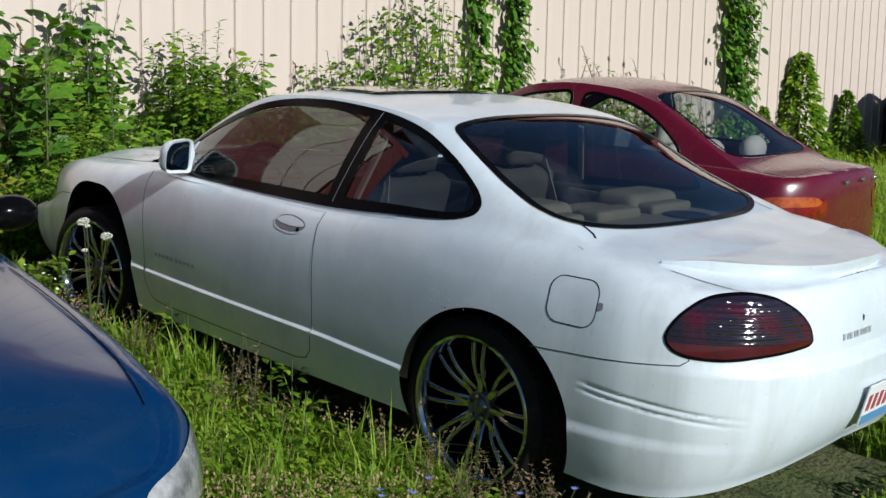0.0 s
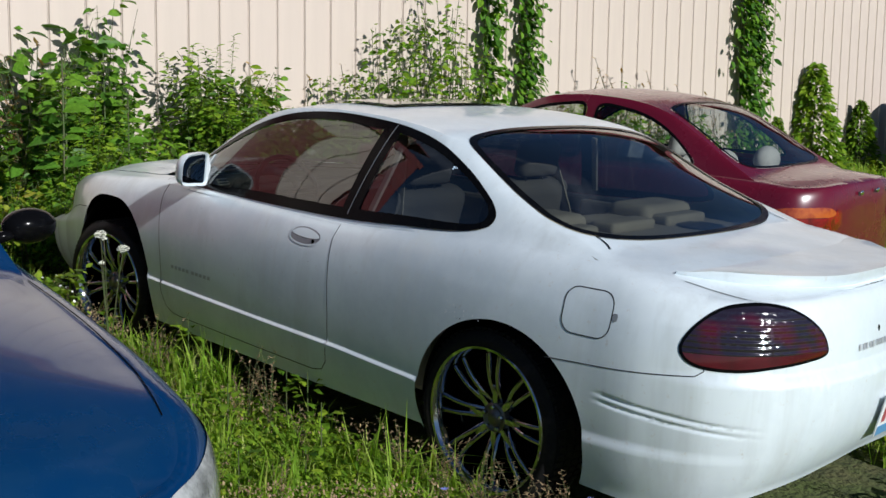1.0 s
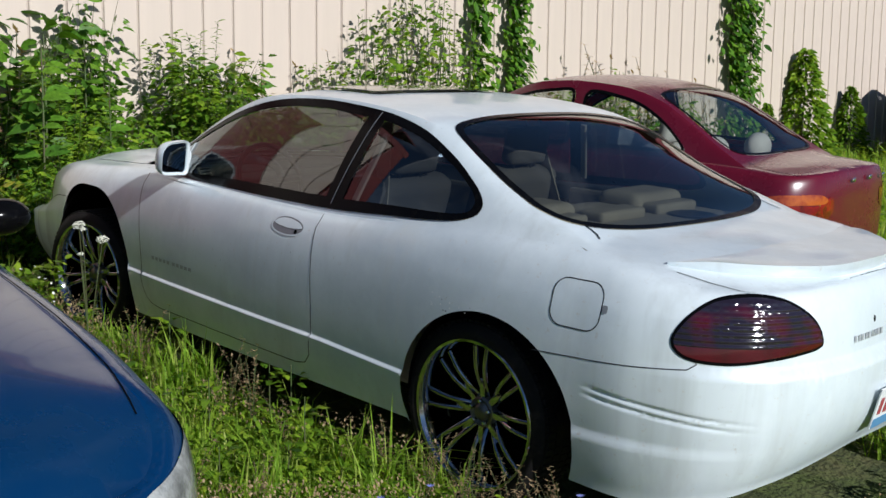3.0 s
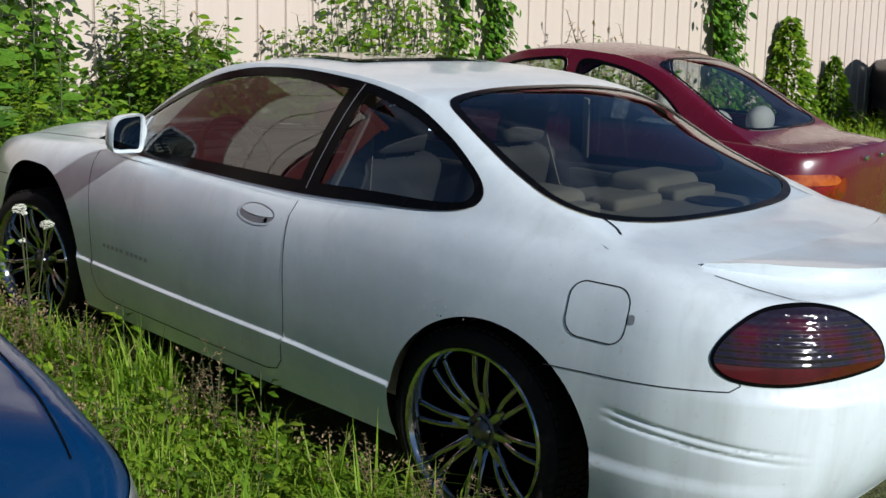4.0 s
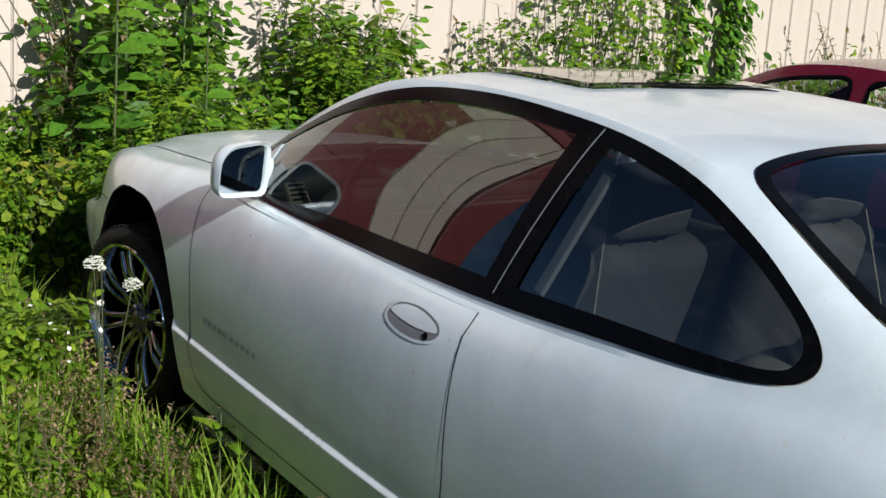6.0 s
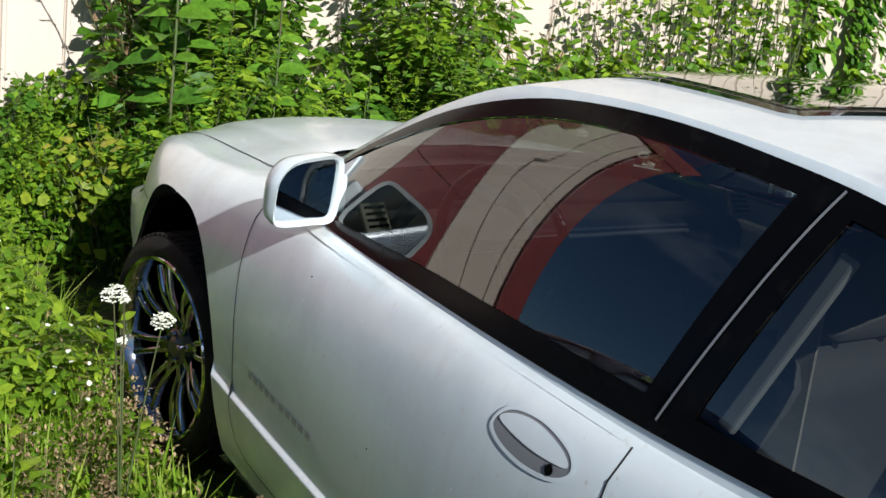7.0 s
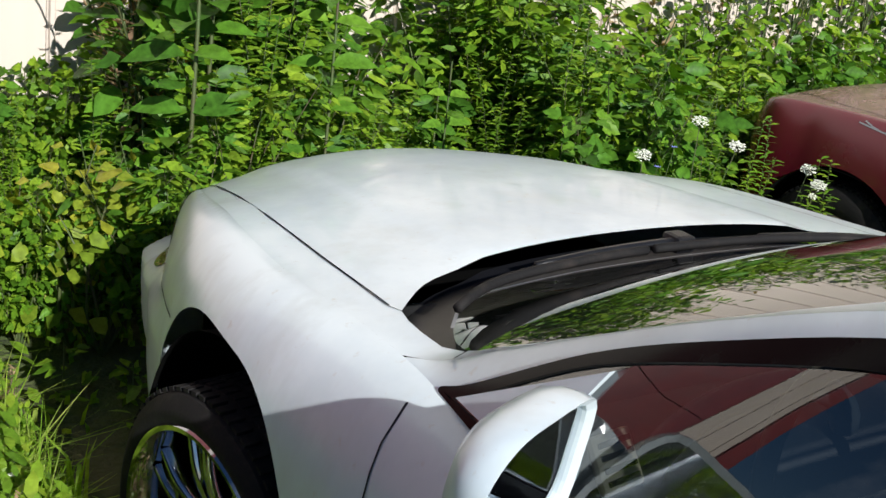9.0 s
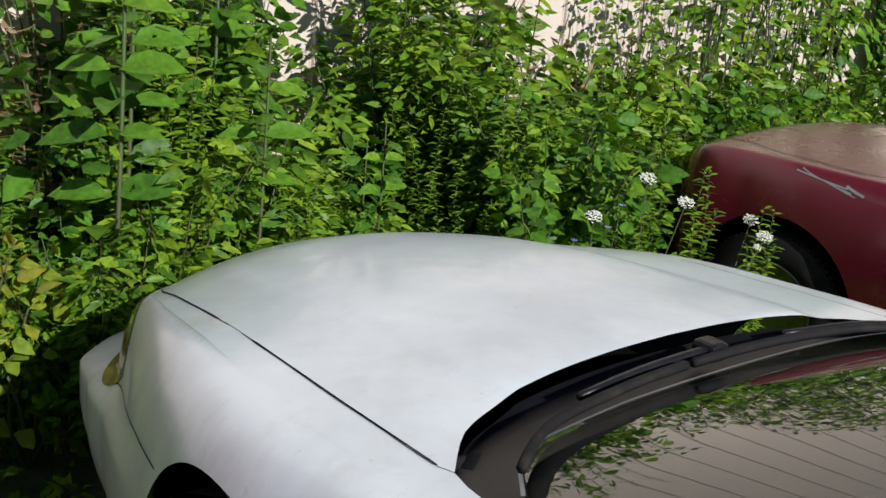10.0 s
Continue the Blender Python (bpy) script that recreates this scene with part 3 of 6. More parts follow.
    ahead = [float(bare.at(x, y)) for x, y in ((0.84, 1.6), (0.785, 1.82), (0.652, 2.15), (0.545, 2.38), (0.46, 2.47), (0.365, 2.55), (0.0, 2.62))]
    sh = Shell(plan, rail, middle, crown=2.5, extra=bulges, swell=swell)

    # --- flank and ends ---
    def arch(y, z, a, b, n=48, square=1.0):
        th = np.linspace(-0.35, math.pi + 0.35, n)
        soften = lambda v, front: math.copysign(abs(v) ** (square if front else 1.0), v)
        return sh.sides([(y + a * soften(math.cos(k), k < 1.57), z + b * soften(math.sin(k), k < 1.57)) for k in th])
    front_arch, rear_arch = arch(1.27, 0.37, 0.410, 0.458, square=0.56), arch(-1.503, 0.36, 0.392, 0.376)
    lamp = loop([(sh.at(x, y), z) for x, y, z in ((0.803, -2.192, 0.797), (0.764, -2.226, 0.86), (0.697, -2.266, 0.907), (0.605, -2.333, 0.921), (0.533, -2.394, 0.912), (0.47, -2.44, 0.880), (0.425, -2.468, 0.837), (0.398, -2.482, 0.790),
                  (0.405, -2.486, 0.752), (0.50, -2.462, 0.735), (0.623, -2.415, 0.724), (0.72, -2.343, 0.714), (0.789, -2.256, 0.722), (0.812, -2.20, 0.752))], 8)
    lens = shrink(lamp, 0.010)
    fuel = rounded(sh.sides([(-1.960, 0)])[0, 0], sh.sides([(-1.772, 0)])[0, 0], 0.757, 0.910, 0.048)
    headlamp = loop([(sh.at(x, y), z) for x, y, z in ((0.640, 2.175, 0.705), (0.605, 2.255, 0.760), (0.54, 2.385, 0.745), (0.40, 2.52, 0.69), (0.35, 2.555, 0.65), (0.40, 2.52, 0.600), (0.51, 2.42, 0.570), (0.600, 2.265, 0.575), (0.636, 2.185, 0.63))], 8)
    door_line = dense(sh.sides([(0.845, 0.942), (0.825, 0.90), (0.80, 0.83), (0.772, 0.72), (0.752, 0.60), (0.744, 0.50), (0.735, 0.42), (0.71, 0.355), (0.66, 0.328), (0.58, 0.322), (0.0, 0.318), (-0.47, 0.314), (-0.535, 0.328), (-0.572, 0.37),
                                (-0.584, 0.46), (-0.585, 0.58), (-0.574, 0.70), (-0.562, 0.817), (-0.554, 0.89), (-0.552, 0.938)]), 0.03)
    bumper_line = dense([(0, 0.19), (1.75, 0.19), (1.75, 0.655), (sh.at(0.855, -2.10), 0.680), (sh.at(0.80, -2.25), 0.694), (sh.at(0.79, -2.265), 0.735), (sh.at(0.60, -2.43), 0.73), (sh.at(0.30, -2.51), 0.705), (0, 0.70), (0, 0.19)], 0.04)[:-1]
    fine = [(a, z) for a in np.linspace(0.42, 1.30, 30) for z in 0.5645 - 0.09 * (1.22 - a) + np.linspace(-0.03, 0.03, 14)]
    fine += [(a, 0.440 + 0.02 * (1.2 - a) + d) for a in np.linspace(0.3, 1.30, 36) for d in (-0.046, -0.034, -0.022, -0.011, 0.0, 0.006)]
    fine += [(a, z) for a in np.linspace(4.9, 6.2, 46) for z in np.linspace(0.49, 0.70, 20)]
    fine += [(a, 0.462 + (0.0146 if a > 2.5 else 0.05) * (a - 2.5) + d) for a in np.linspace(1.6, 4.9, 230) for d in (-0.020, -0.016, -0.012, -0.008, -0.004, 0.0, 0.004)]
    fine += [(a, z) for a in np.linspace(lamp[:, 0].min(), lamp[:, 0].max(), 34) for z in np.arange(0.765, 0.915, 0.003)]
    fine += [(a, z) for a in np.linspace(0.005, 1.3, 40) for z in (0.66, 0.675, 0.69, 0.70, 0.712)]
    co, reg = sh.cut_lower([(None, front_arch), (None, rear_arch), ("red", below(lens, 0.765)), ("lens", lens), ("lamp", lamp), ("fuel", fuel), ("headlamp", headlamp),
                            ("door", np.vstack([door_line])), ("rear_bumper", bumper_line)], more=fine)
    body = []
    L = sh.lower
    body += both(L, co, reg["rest"])
    lens_tri = reg["lens"]

    # --- sides of the cabin ---
    window = loop([(0.835, 0.957), (0.775, 0.992), (0.602, 1.111), (0.422, 1.207), (0.222, 1.295), (-0.008, 1.357), (-0.276, 1.378), (-0.546, 1.368), (-0.753, 1.346), (-0.940, 1.302), (-1.103, 1.233), (-1.221, 1.165), (-1.307, 1.104),
                   (-1.332, 1.058), (-1.290, 1.022), (-1.150, 0.998), (-0.913, 0.982), (-0.563, 0.961), (-0.170, 0.956), (0.223, 0.957), (0.564, 0.958), (0.76, 0.954)], 5)
    wpar = sh.cab(window)
    glass = shrink(wpar, 0.037)
    pillar = dense([(-0.505, 0.0), (-0.615, 0.40), (-0.715, 0.40), (-0.605, 0.0), (-0.505, 0.0)], 0.02)[:-1]
    cc, creg = sh.cut_cabin([("pillar", pillar), ("glass", glass), ("trim", wpar)])
    inner = inside(wpar, cc[creg["pillar"]].mean(axis=1))
    creg["trim"] = np.vstack([creg["trim"], creg["pillar"][inner]])
    creg["rest"] = np.vstack([creg["rest"], creg["pillar"][~inner]])
    fore = cc[creg["glass"]].mean(axis=1)[:, 0] > -0.60
    creg["door_glass"], creg["quarter_glass"] = creg["glass"][fore], creg["glass"][~fore]
    C = sh.cabin
    body += both(C, cc, creg["rest"])

    # --- top ---
    sx = lambda pts: np.array([(-a, b) for a, b in pts[::-1]])
    half = [(0.0, 1.085), (0.30, 1.088), (0.50, 1.075), (0.585, 1.03), (0.635, 0.97), (0.668, 0.896), (0.676, 0.771), (0.668, 0.565), (0.652, 0.38), (0.60, 0.262), (0.40, 0.215), (0.0, 0.20)]
    shield = loop(np.vstack([half, sx(half)[1:-1]]), 5)
    foot = curve((0.0, 1.25), (0.187, 1.246), (0.347, 1.233), (0.48, 1.208), (0.57, 1.168), (0.62, 1.122), (0.652, 1.09))
    rear_edge = [(a, float(foot(a))) for a in np.linspace(0, 0.652, 22)]
    half = rear_edge + [(0.664, 1.05), (0.672, 1.00), (0.680, 0.93), (0.676, 0.875), (0.63, 0.90), (0.4, 0.98), (0.0, 1.0)]
    cowl = dense(np.vstack([half, sx(half)[1:-1]]), 0.04)
    half = [(0.0, -1.832), (0.284, -1.808), (0.496, -1.750), (0.640, -1.658), (0.680, -1.541), (0.668, -1.413), (0.647, -1.249), (0.621, -1.103), (0.580, -1.021), (0.500, -0.978), (0.282, -0.952), (0.0, -0.948)]
    back = loop(np.vstack([half, sx(half)[1:-1]]), 4)
    back_in = shrink(back, 0.030)
    half = [(0.0, 0.145), (0.37, 0.13), (0.40, 0.11), (0.40, -0.33), (0.375, -0.36), (0.0, -0.37)]
    sunroof = dense(np.vstack([half, sx(half)[1:-1]]), 0.03)
    hood_half = rear_edge + [(0.658, 1.12), (0.644, 1.371), (0.621, 1.661), (0.588, 1.887), (0.557, 2.045), (0.529, 2.155), (0.500, 2.265), (0.455, 2.36), (0.36, 2.455), (0.2, 2.525), (0.0, 2.545)]
    hood = dense(np.vstack([hood_half, sx(hood_half)[1:-1]]), 0.04)
    lid_half = [(0.0, -1.855), (0.284, -1.832), (0.49, -1.78), (0.585, -1.735), (0.635, -1.80), (0.655, -1.95), (0.66, -2.10), (0.62, -2.25), (0.60, -2.35), (0.40, -2.6), (0.0, -2.6)]
    lid = dense(np.vstack([lid_half, sx(lid_half)[1:-1]]), 0.04)
    tc, treg = sh.cut_top([("sunroof", shrink(sunroof, 0.022)), ("sunroof_seal", sunroof), ("windshield", shield), ("cowl", cowl), ("backlite", back_in), ("back_trim", back), ("hood", hood), ("trunk_lid", lid)])
    Tp = sh.top
    body += [skin(Tp, tc, treg["rest"])]
    body = soften(body, lambda P: (P[:, 1] < -0.95) & (P[:, 2] > 0.84) & (np.abs(P[:, 0]) > 0.52) & (P[:, 1] > -2.2))
    sheet("body", body, WHITE, car)
    for side in (1, -1):
        sheet("door", [skin(L, co, reg["door"], side)], WHITE, car)
        sheet("window_trim", [skin(C, cc, creg["trim"], side, 0.004)], BLACK, car, "black rubber window surround")
        sheet("door_glass", [skin(C, cc, creg["door_glass"], side)], DOORGLASS, car, "tinted side glass")
        sheet("quarter_glass", [skin(C, cc, creg["quarter_glass"], side)], QUARTERGLASS, car, "lightly tinted side glass")
        ridges = lambda a, b: 0.006 + 0.0014 * np.sin((b - 0.765) * math.tau / 0.018)
        lmp = sheet("tail_lamp", [skin(L, co, reg["lamp"], side, 0.003)], BLACK, car, "dark tail lamp surround")
        P, N, f = skin(L, co, lens_tri, side, ridges)
        solid("smoked_lens", P, f, SMOKELENS, lmp, "ribbed smoky red lens")
        sheet("red_lens", [skin(L, co, reg["red"], side, 0.006)], REDLENS, lmp, "plain red lower lens")
        sheet("headlamp", [skin(L, co, reg["headlamp"], side, 0.002)], OLDLENS, car, "yellowed headlamp lens")
        sheet("seam", [ribbon(L, door_line, 0.0042, 0.0012, side)], GAP, car, "dark door gap")
        line = [tuple(p) for p in sh.sides([(-1.72, 0.655), (-1.95, 0.668)])] + [(sh.at(0.855, -2.10), 0.680), (sh.at(0.80, -2.25), 0.694), (sh.at(0.785, -2.275), 0.712), (sh.at(0.79, -2.265), 0.735)]
        sheet("seam", [ribbon(L, dense(line, 0.03), 0.0035, 0.0012, side)], GAP, car, "dark bumper gap")
        nose = [(sh.at(0.605, 2.25), 0.590), (sh.at(0.635, 2.18), 0.618), (sh.at(0.685, 2.07), 0.655), (sh.at(0.752, 1.90), 0.692), (sh.at(0.787, 1.81), 0.710), (sh.at(0.83, 1.645), 0.728)]
        sheet("seam", [ribbon(L, dense(nose, 0.03), 0.0035, 0.0012, side)], GAP, car, "dark bumper gap")
    sheet("rear_bumper", both(L, co, reg["rear_bumper"]), WHITE, car)
    cap = sheet("fuel_door", [skin(L, co, reg["fuel"], -1, 0.001)], WHITE, car)
    sheet("fuel_door_panel", [skin(L, co, reg["fuel"], 1, 0.0)], WHITE, car)
    sheet("seam", [ribbon(L, fuel, 0.0038, 0.0015, -1, True)], GAP, cap, "dark gap")
    tab = rounded(sh.sides([(-1.983, 0)])[0, 0], sh.sides([(-1.963, 0)])[0, 0], 0.822, 0.848, 0.007, 3)
    fan = np.vstack([tab, tab.mean(axis=0)])
    sheet("fuel_door_tab", [skin(L, fan, np.array([(i, (i + 1) % len(tab), len(tab)) for i in range(len(tab))]), -1, 0.002)], BADGE, cap, "small grey finger notch")
    sheet("hood", [skin(Tp, tc, treg["hood"], 1, 0.0012)], WHITE, car)
    sheet("trunk_lid", [skin(Tp, tc, treg["trunk_lid"], 1, 0.0)], WHITE, car)
    # the pane bends as one even curve
    P, N, f = skin(Tp, tc, treg["windshield"])
    px, py = P[:, 0], P[:, 1]
    bend = np.linalg.lstsq(np.stack([np.ones(len(P)), px**2, px**4, py, py**2, px**2 * py], 1), P[:, 2], rcond=None)[0]
    N = np.stack([-(2 * bend[1] * px + 4 * bend[2] * px**3 + 2 * bend[5] * px * py), -0.96 * (bend[3] + 2 * bend[4] * py + bend[5] * px**2), np.ones(len(P))], 1)
    N /= np.linalg.norm(N, axis=1)[:, None]
    sheet("windshield", [(P, N, f)], FRONTGLASS, car, "dark reflecting windshield")
    rim = [(-0.635, 0.972), (-0.585, 1.032), (-0.50, 1.077), (-0.30, 1.090), (0.0, 1.087), (0.30, 1.090), (0.50, 1.077), (0.585, 1.032), (0.635, 0.972)]
    sheet("glass_edge", [ribbon(Tp, dense(rim, 0.03), 0.006, 0.003)], BADGE, car, "pale windshield edge")
    sheet("cowl", [skin(Tp, tc, treg["cowl"], 1, -0.028)], DARKPLASTIC, car, "black cowl grille")
    sheet("rear_window", [skin(Tp, tc, treg["backlite"])], BACKGLASS, car, "dark tinted rear window")
    sheet("rear_window_trim", [skin(Tp, tc, treg["back_trim"], 1, 0.004)], BLACK, car, "black band round the rear window")
    sheet("sunroof", [skin(Tp, tc, treg["sunroof"], 1, 0.012)], ROOFGLASS, car, "tinted glass sunroof")
    sheet("sunroof_seal", [skin(Tp, tc, treg["sunroof_seal"], 1, 0.008)], BLACK, car, "black sunroof seal")
    sheet("seam", [ribbon(Tp, np.array(hood_half[22:]) * (-1, 1), 0.0028, 0.003)], VOID, car, "dark hood gap")
    sheet("seam", [ribbon(Tp, np.array(hood_half[22:]), 0.0028, 0.003)], VOID, car, "dark hood gap")
    for k in (-1, 1):
        sheet("seam", [ribbon(Tp, np.array([(0.606, -1.690), (0.608, -1.715), (0.616, -1.745), (0.634, -1.772)]) * (k, 1), 0.006, 0.003)], VOID, car, "dark trunk gap")
        sheet("seam", [ribbon(Tp, dense(np.array(lid_half[6:9]) * (k, 1), 0.03), 0.004, 0.0015)], GAP, car, "fine trunk gap")

        sheet("seam", [ribbon(Tp, dense(np.array([(0.679, 0.872), (0.70, 0.868), (0.722, 0.858)]) * (k, 1), 0.01), 0.004, 0.002)], GAP, car, "dark fender gap")
        # highlight along the pillar seam, painted as a light grey ribbon
        line = dense([(-0.560, 0.030), (-0.612, 0.19), (-0.668, 0.372)], 0.02)
        sheet("pillar_seam", [ribbon(C, line, 0.0045, 0.0065, -k)], BADGE, car, "thin grey line painting the highlight on the door pillar seam")

    # --- spoiler ---
    n, m = 41, 9
    V, Fc = [], []
    for i in range(n):
        a = -1 + 2 * i / (n - 1)
        x = a * 0.635
        w = 1 - abs(a) ** 2.6
        yf, yb = -2.035 - 0.10 * w, -2.05 - 0.40 * w
        for j in range(m + 2):
            u = min(j, m - 1) / (m - 1)
            y = yf + (yb - yf) * u
            base = float(sh.top(np.array([x]), np.array([max(y, sh.Ty[0] + 0.02)]))[0, 2])
            rise = 0.004 + (0.030 + 0.012 * w) * u**1.3 * min(1, 6 * (1 - abs(a)) + 0.25)
            z = base + rise
            if j == m:
                z, y = base + rise * 0.35, y + 0.004
            if j == m + 1:
                z, y = base - 0.004, y + 0.022
            V.append((x, y, z))
    k = m + 2
    for i in range(n - 1):
        for j in range(k - 1):
            Fc.append((i * k + j, i * k + j + 1, (i + 1) * k + j + 1, (i + 1) * k + j))
    sp = solid("spoiler", V, Fc, WHITE, car, "low white lip spoiler")
    sp.data.set_sharp_from_angle(angle=radians(38))

    # --- mirrors, handles, wipers, badges ---
    for side in (-1, 1):
        pts = [(0.010, 0.096), (0.10, 0.104), (0.165, 0.096), (0.200, 0.060), (0.201, 0.005), (0.191, -0.034), (0.158, -0.048), (0.070, -0.056), (-0.006, -0.056), (-0.010, 0.020)]
        face = loop(pts, 4)
        depth = [(0.0, 1.0), (0.015, 1.0), (0.035, 0.95), (0.055, 0.84), (0.070, 0.62), (0.078, 0.25)]
        V, Fc = [], []
        cx, cz = 0.055, 0.020
        q = len(face)
        for d, sc in depth:
            V += [(-(cx + (u - cx) * sc), d, cz + (w - cz) * sc) for u, w in face]
        for a in range(len(depth) - 1):
            for b in range(q):
                Fc.append((a * q + b, (a + 1) * q + b, (a + 1) * q + (b + 1) % q, a * q + (b + 1) % q))
        Fc.append(tuple((len(depth) - 1) * q + b for b in range(q)))
        base = pose(-0.794, 0.499, 1.035, 8.6, 0, 22)
        flip = Matrix.Diagonal((-1 if side > 0 else 1, 1, 1, 1))
        place = lambda vs: [tuple(flip @ base @ Vector(v)) for v in vs]
        mh = solid("wing_mirror", place(V), Fc, WHITE, car, "white door mirror shell")
        inner = shrink(face, 0.011)
        rim = [(-u, 0.0, w) for u, w in face] + [(-u, 0.006, w) for u, w in inner] + [(-u, 0.014, w) for u, w in inner]
        Fr = [(b, (b + 1) % q, q + (b + 1) % q, q + b) for b in range(q)] + [(q + b, q + (b + 1) % q, 2 * q + (b + 1) % q, 2 * q + b) for b in range(q)]
        solid("mirror_rim", place(rim), Fr, WHITE, mh, smooth=False)
        solid("mirror_glass", place([(-u, 0.011, w) for u, w in inner]), [tuple(range(q))], MIRROR, mh, "mirror glass", smooth=False)
        # sail panel and stalk
        tri = [(0.722, 0.785, 0.972), (0.752, 0.60, 0.985), (0.690, 0.548, 1.118)]
        V = [(side * (x + dx), y, z) for dx in (0.0, 0.03) for x, y, z in tri]
        solid("mirror_sail", V, [(0, 1, 2), (3, 4, 5), (0, 1, 4, 3), (1, 2, 5, 4), (2, 0, 3, 5)], WHITE, mh, smooth=False)
        bm = bmesh.new()
        box(bm, (side * 0.785, 0.555, 1.035), (0.07, 0.05, 0.09), 0.012)
        part("mirror_stalk", bm, WHITE, mh)
        # door handle: a bowl with a flap over it
        ho = loop([(-0.282, 0.865), (-0.309, 0.899), (-0.384, 0.909), (-0.464, 0.895), (-0.486, 0.869), (-0.454, 0.845), (-0.384, 0.835), (-0.314, 0.843)], 6)
        hp = sh.sides(ho)
        h = sheet("door_handle", [ribbon(L, hp, 0.007, 0.0022, side, True)], WHITE, car, "white recessed door handle")
        fan = np.vstack([hp, hp.mean(axis=0)])
        tri_f = np.array([(i, (i + 1) % len(hp), len(hp)) for i in range(len(hp))])
        # flat bowl without depth: the hollow's shade is put into the grey
        sheet("handle_bowl", [skin(L, fan, tri_f, side, 0.0012)], BADGE, h, "handle hollow with its shade painted in grey")
        flap = sh.sides(loop([(-0.296, 0.875), (-0.324, 0.895), (-0.384, 0.901), (-0.454, 0.889), (-0.472, 0.871), (-0.384, 0.864)], 6))
        fan = np.vstack([flap, flap.mean(axis=0)])
        tri_f = np.array([(i, (i + 1) % len(flap), len(flap)) for i in range(len(flap))])
        sheet("handle_flap", [skin(L, fan, tri_f, side, 0.003)], WHITE, h)
        key = sh.sides(loop([(-0.432, 0.855), (-0.442, 0.865), (-0.452, 0.855), (-0.442, 0.845)], 4))
        fan = np.vstack([key, key.mean(axis=0)])
        tri_f = np.array([(i, (i + 1) % len(key), len(key)) for i in range(len(key))])
        sheet("key_lock", [skin(L, fan, tri_f, side, 0.003)], VOID, h, "dark key lock")
        # raised lettering too worn to read, as bars
        for i in range(10):
            y = 0.64 - 0.035 * i - (0.014 if i > 4 else 0)
            bar = sh.sides([(y, 0.568), (y - 0.024, 0.568)])
            sheet("badge_bar", [ribbon(L, dense(bar, 0.01), 0.016, 0.003, side)], PALEBADGE, car, "grey worn letter bar")
    for i in range(9):
        sheet("badge_bar", [ribbon(L, dense([(sh.at(0.22 - 0.024 * i, -2.515), 0.752), (sh.at(0.206 - 0.024 * i, -2.515), 0.752)], 0.01), 0.022, 0.003, -1)], PALEBADGE, car, "grey worn letter bar")
    dots = np.random.default_rng(3)
    for i in range(46):
        if i < 26:
            y, z = dots.normal(-1.29, 0.06), dots.normal(0.728, 0.018)
        else:
            y, z = dots.uniform(-0.5, 0.75), dots.uniform(0.5, 0.9)
        if z > 0.70 or y > -0.6:
            r = dots.uniform(0.0010, 0.0026)
            p = sh.sides([(y + r * math.cos(a), z + r * math.sin(a)) for a in np.linspace(0, 5.2, 6)])
            fan = np.vstack([p, p.mean(axis=0)])
            sheet("paint_chip", [skin(L, fan, np.array([(k, (k + 1) % 6, 6) for k in range(6)]), -1, 0.0004)], CHIP if i % 5 else BLACK, car, "small paint chip")
    bm = bmesh.new()
    bmesh.ops.create_uvsphere(bm, u_segments=16, v_segments=8, radius=0.013, matrix=Matrix.Translation((-0.07, -2.507, 0.795)) @ Matrix.Diagonal((0.8, 0.4, 1.2, 1)))
    part("trunk_lock", bm, BLACK, car, "black trunk lock", smooth=True)
    bm = bmesh.new()
    slant = pose(0.06, -2.556, 0.495, 12)
    box(bm, (0, 0, 0), (0.305, 0.006, 0.153), 0.002, slant)
    plate = part("license_plate", bm, PLATEWHITE, car, "white and blue license plate")
    bm = bmesh.new()
    box(bm, (0, -0.0035, -0.056), (0.295, 0.002, 0.035), 0, slant)
    part("plate_band", bm, PLATEBLUE, plate)
    for i in range(6):
        bm = bmesh.new()
        box(bm, (-0.12 + 0.045 * i, -0.0035, 0.008), (0.026, 0.002, 0.062), 0, slant)
        part("plate_bar", bm, PLATERED, plate)
    glass_foot = curve((-0.66, 0.96), (-0.5, 1.065), (-0.3, 1.105), (0.0, 1.12), (0.3, 1.105), (0.5, 1.065), (0.66, 0.96))
    on_top = lambda x, y, up: (x, float(y), float(sh.top(np.array([x]), np.array([y]))[0, 2]) + up)
    for x0, x1, xp in ((-0.60, -0.10, 0.02), (-0.08, 0.55, 0.58)):
        bm = bmesh.new()
        tube(bm, [on_top(x, glass_foot(x) + 0.045, 0.012) for x in np.linspace(xp, (x0 + x1) / 2, 8)], 0.011, 6, taper=0.007)
        w = part("wiper", bm, DARKPLASTIC, car, "black wiper arm", smooth=True)
        bm = bmesh.new()
        tube(bm, [on_top(x, glass_foot(x) + 0.012, 0.014) for x in np.linspace(x0, x1, 14)], 0.009, 6)
        part("wiper_blade", bm, RUBBER, w, smooth=True)
        bm = bmesh.new()
        box(bm, on_top(xp, glass_foot(xp) + 0.05, 0.01), (0.05, 0.05, 0.035), 0.01)
        part("wiper_hub", bm, DARKPLASTIC, w)
    # --- wheels and floor ---
    for side in (-1, 1):
        wheel(car, side * 0.765, -1.43, 0.338, 0.338, 0.274, 0.215, side, "spokes", 0.0)
        wheel(car, side * 0.765, 1.365, 0.345, 0.338, 0.274, 0.215, side, "spokes", 0.3, 7)
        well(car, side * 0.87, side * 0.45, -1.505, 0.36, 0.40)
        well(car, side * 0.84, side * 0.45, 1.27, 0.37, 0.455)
    # floor, engine bay block and firewall: underbody shade put into a near-black colour
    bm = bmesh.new()
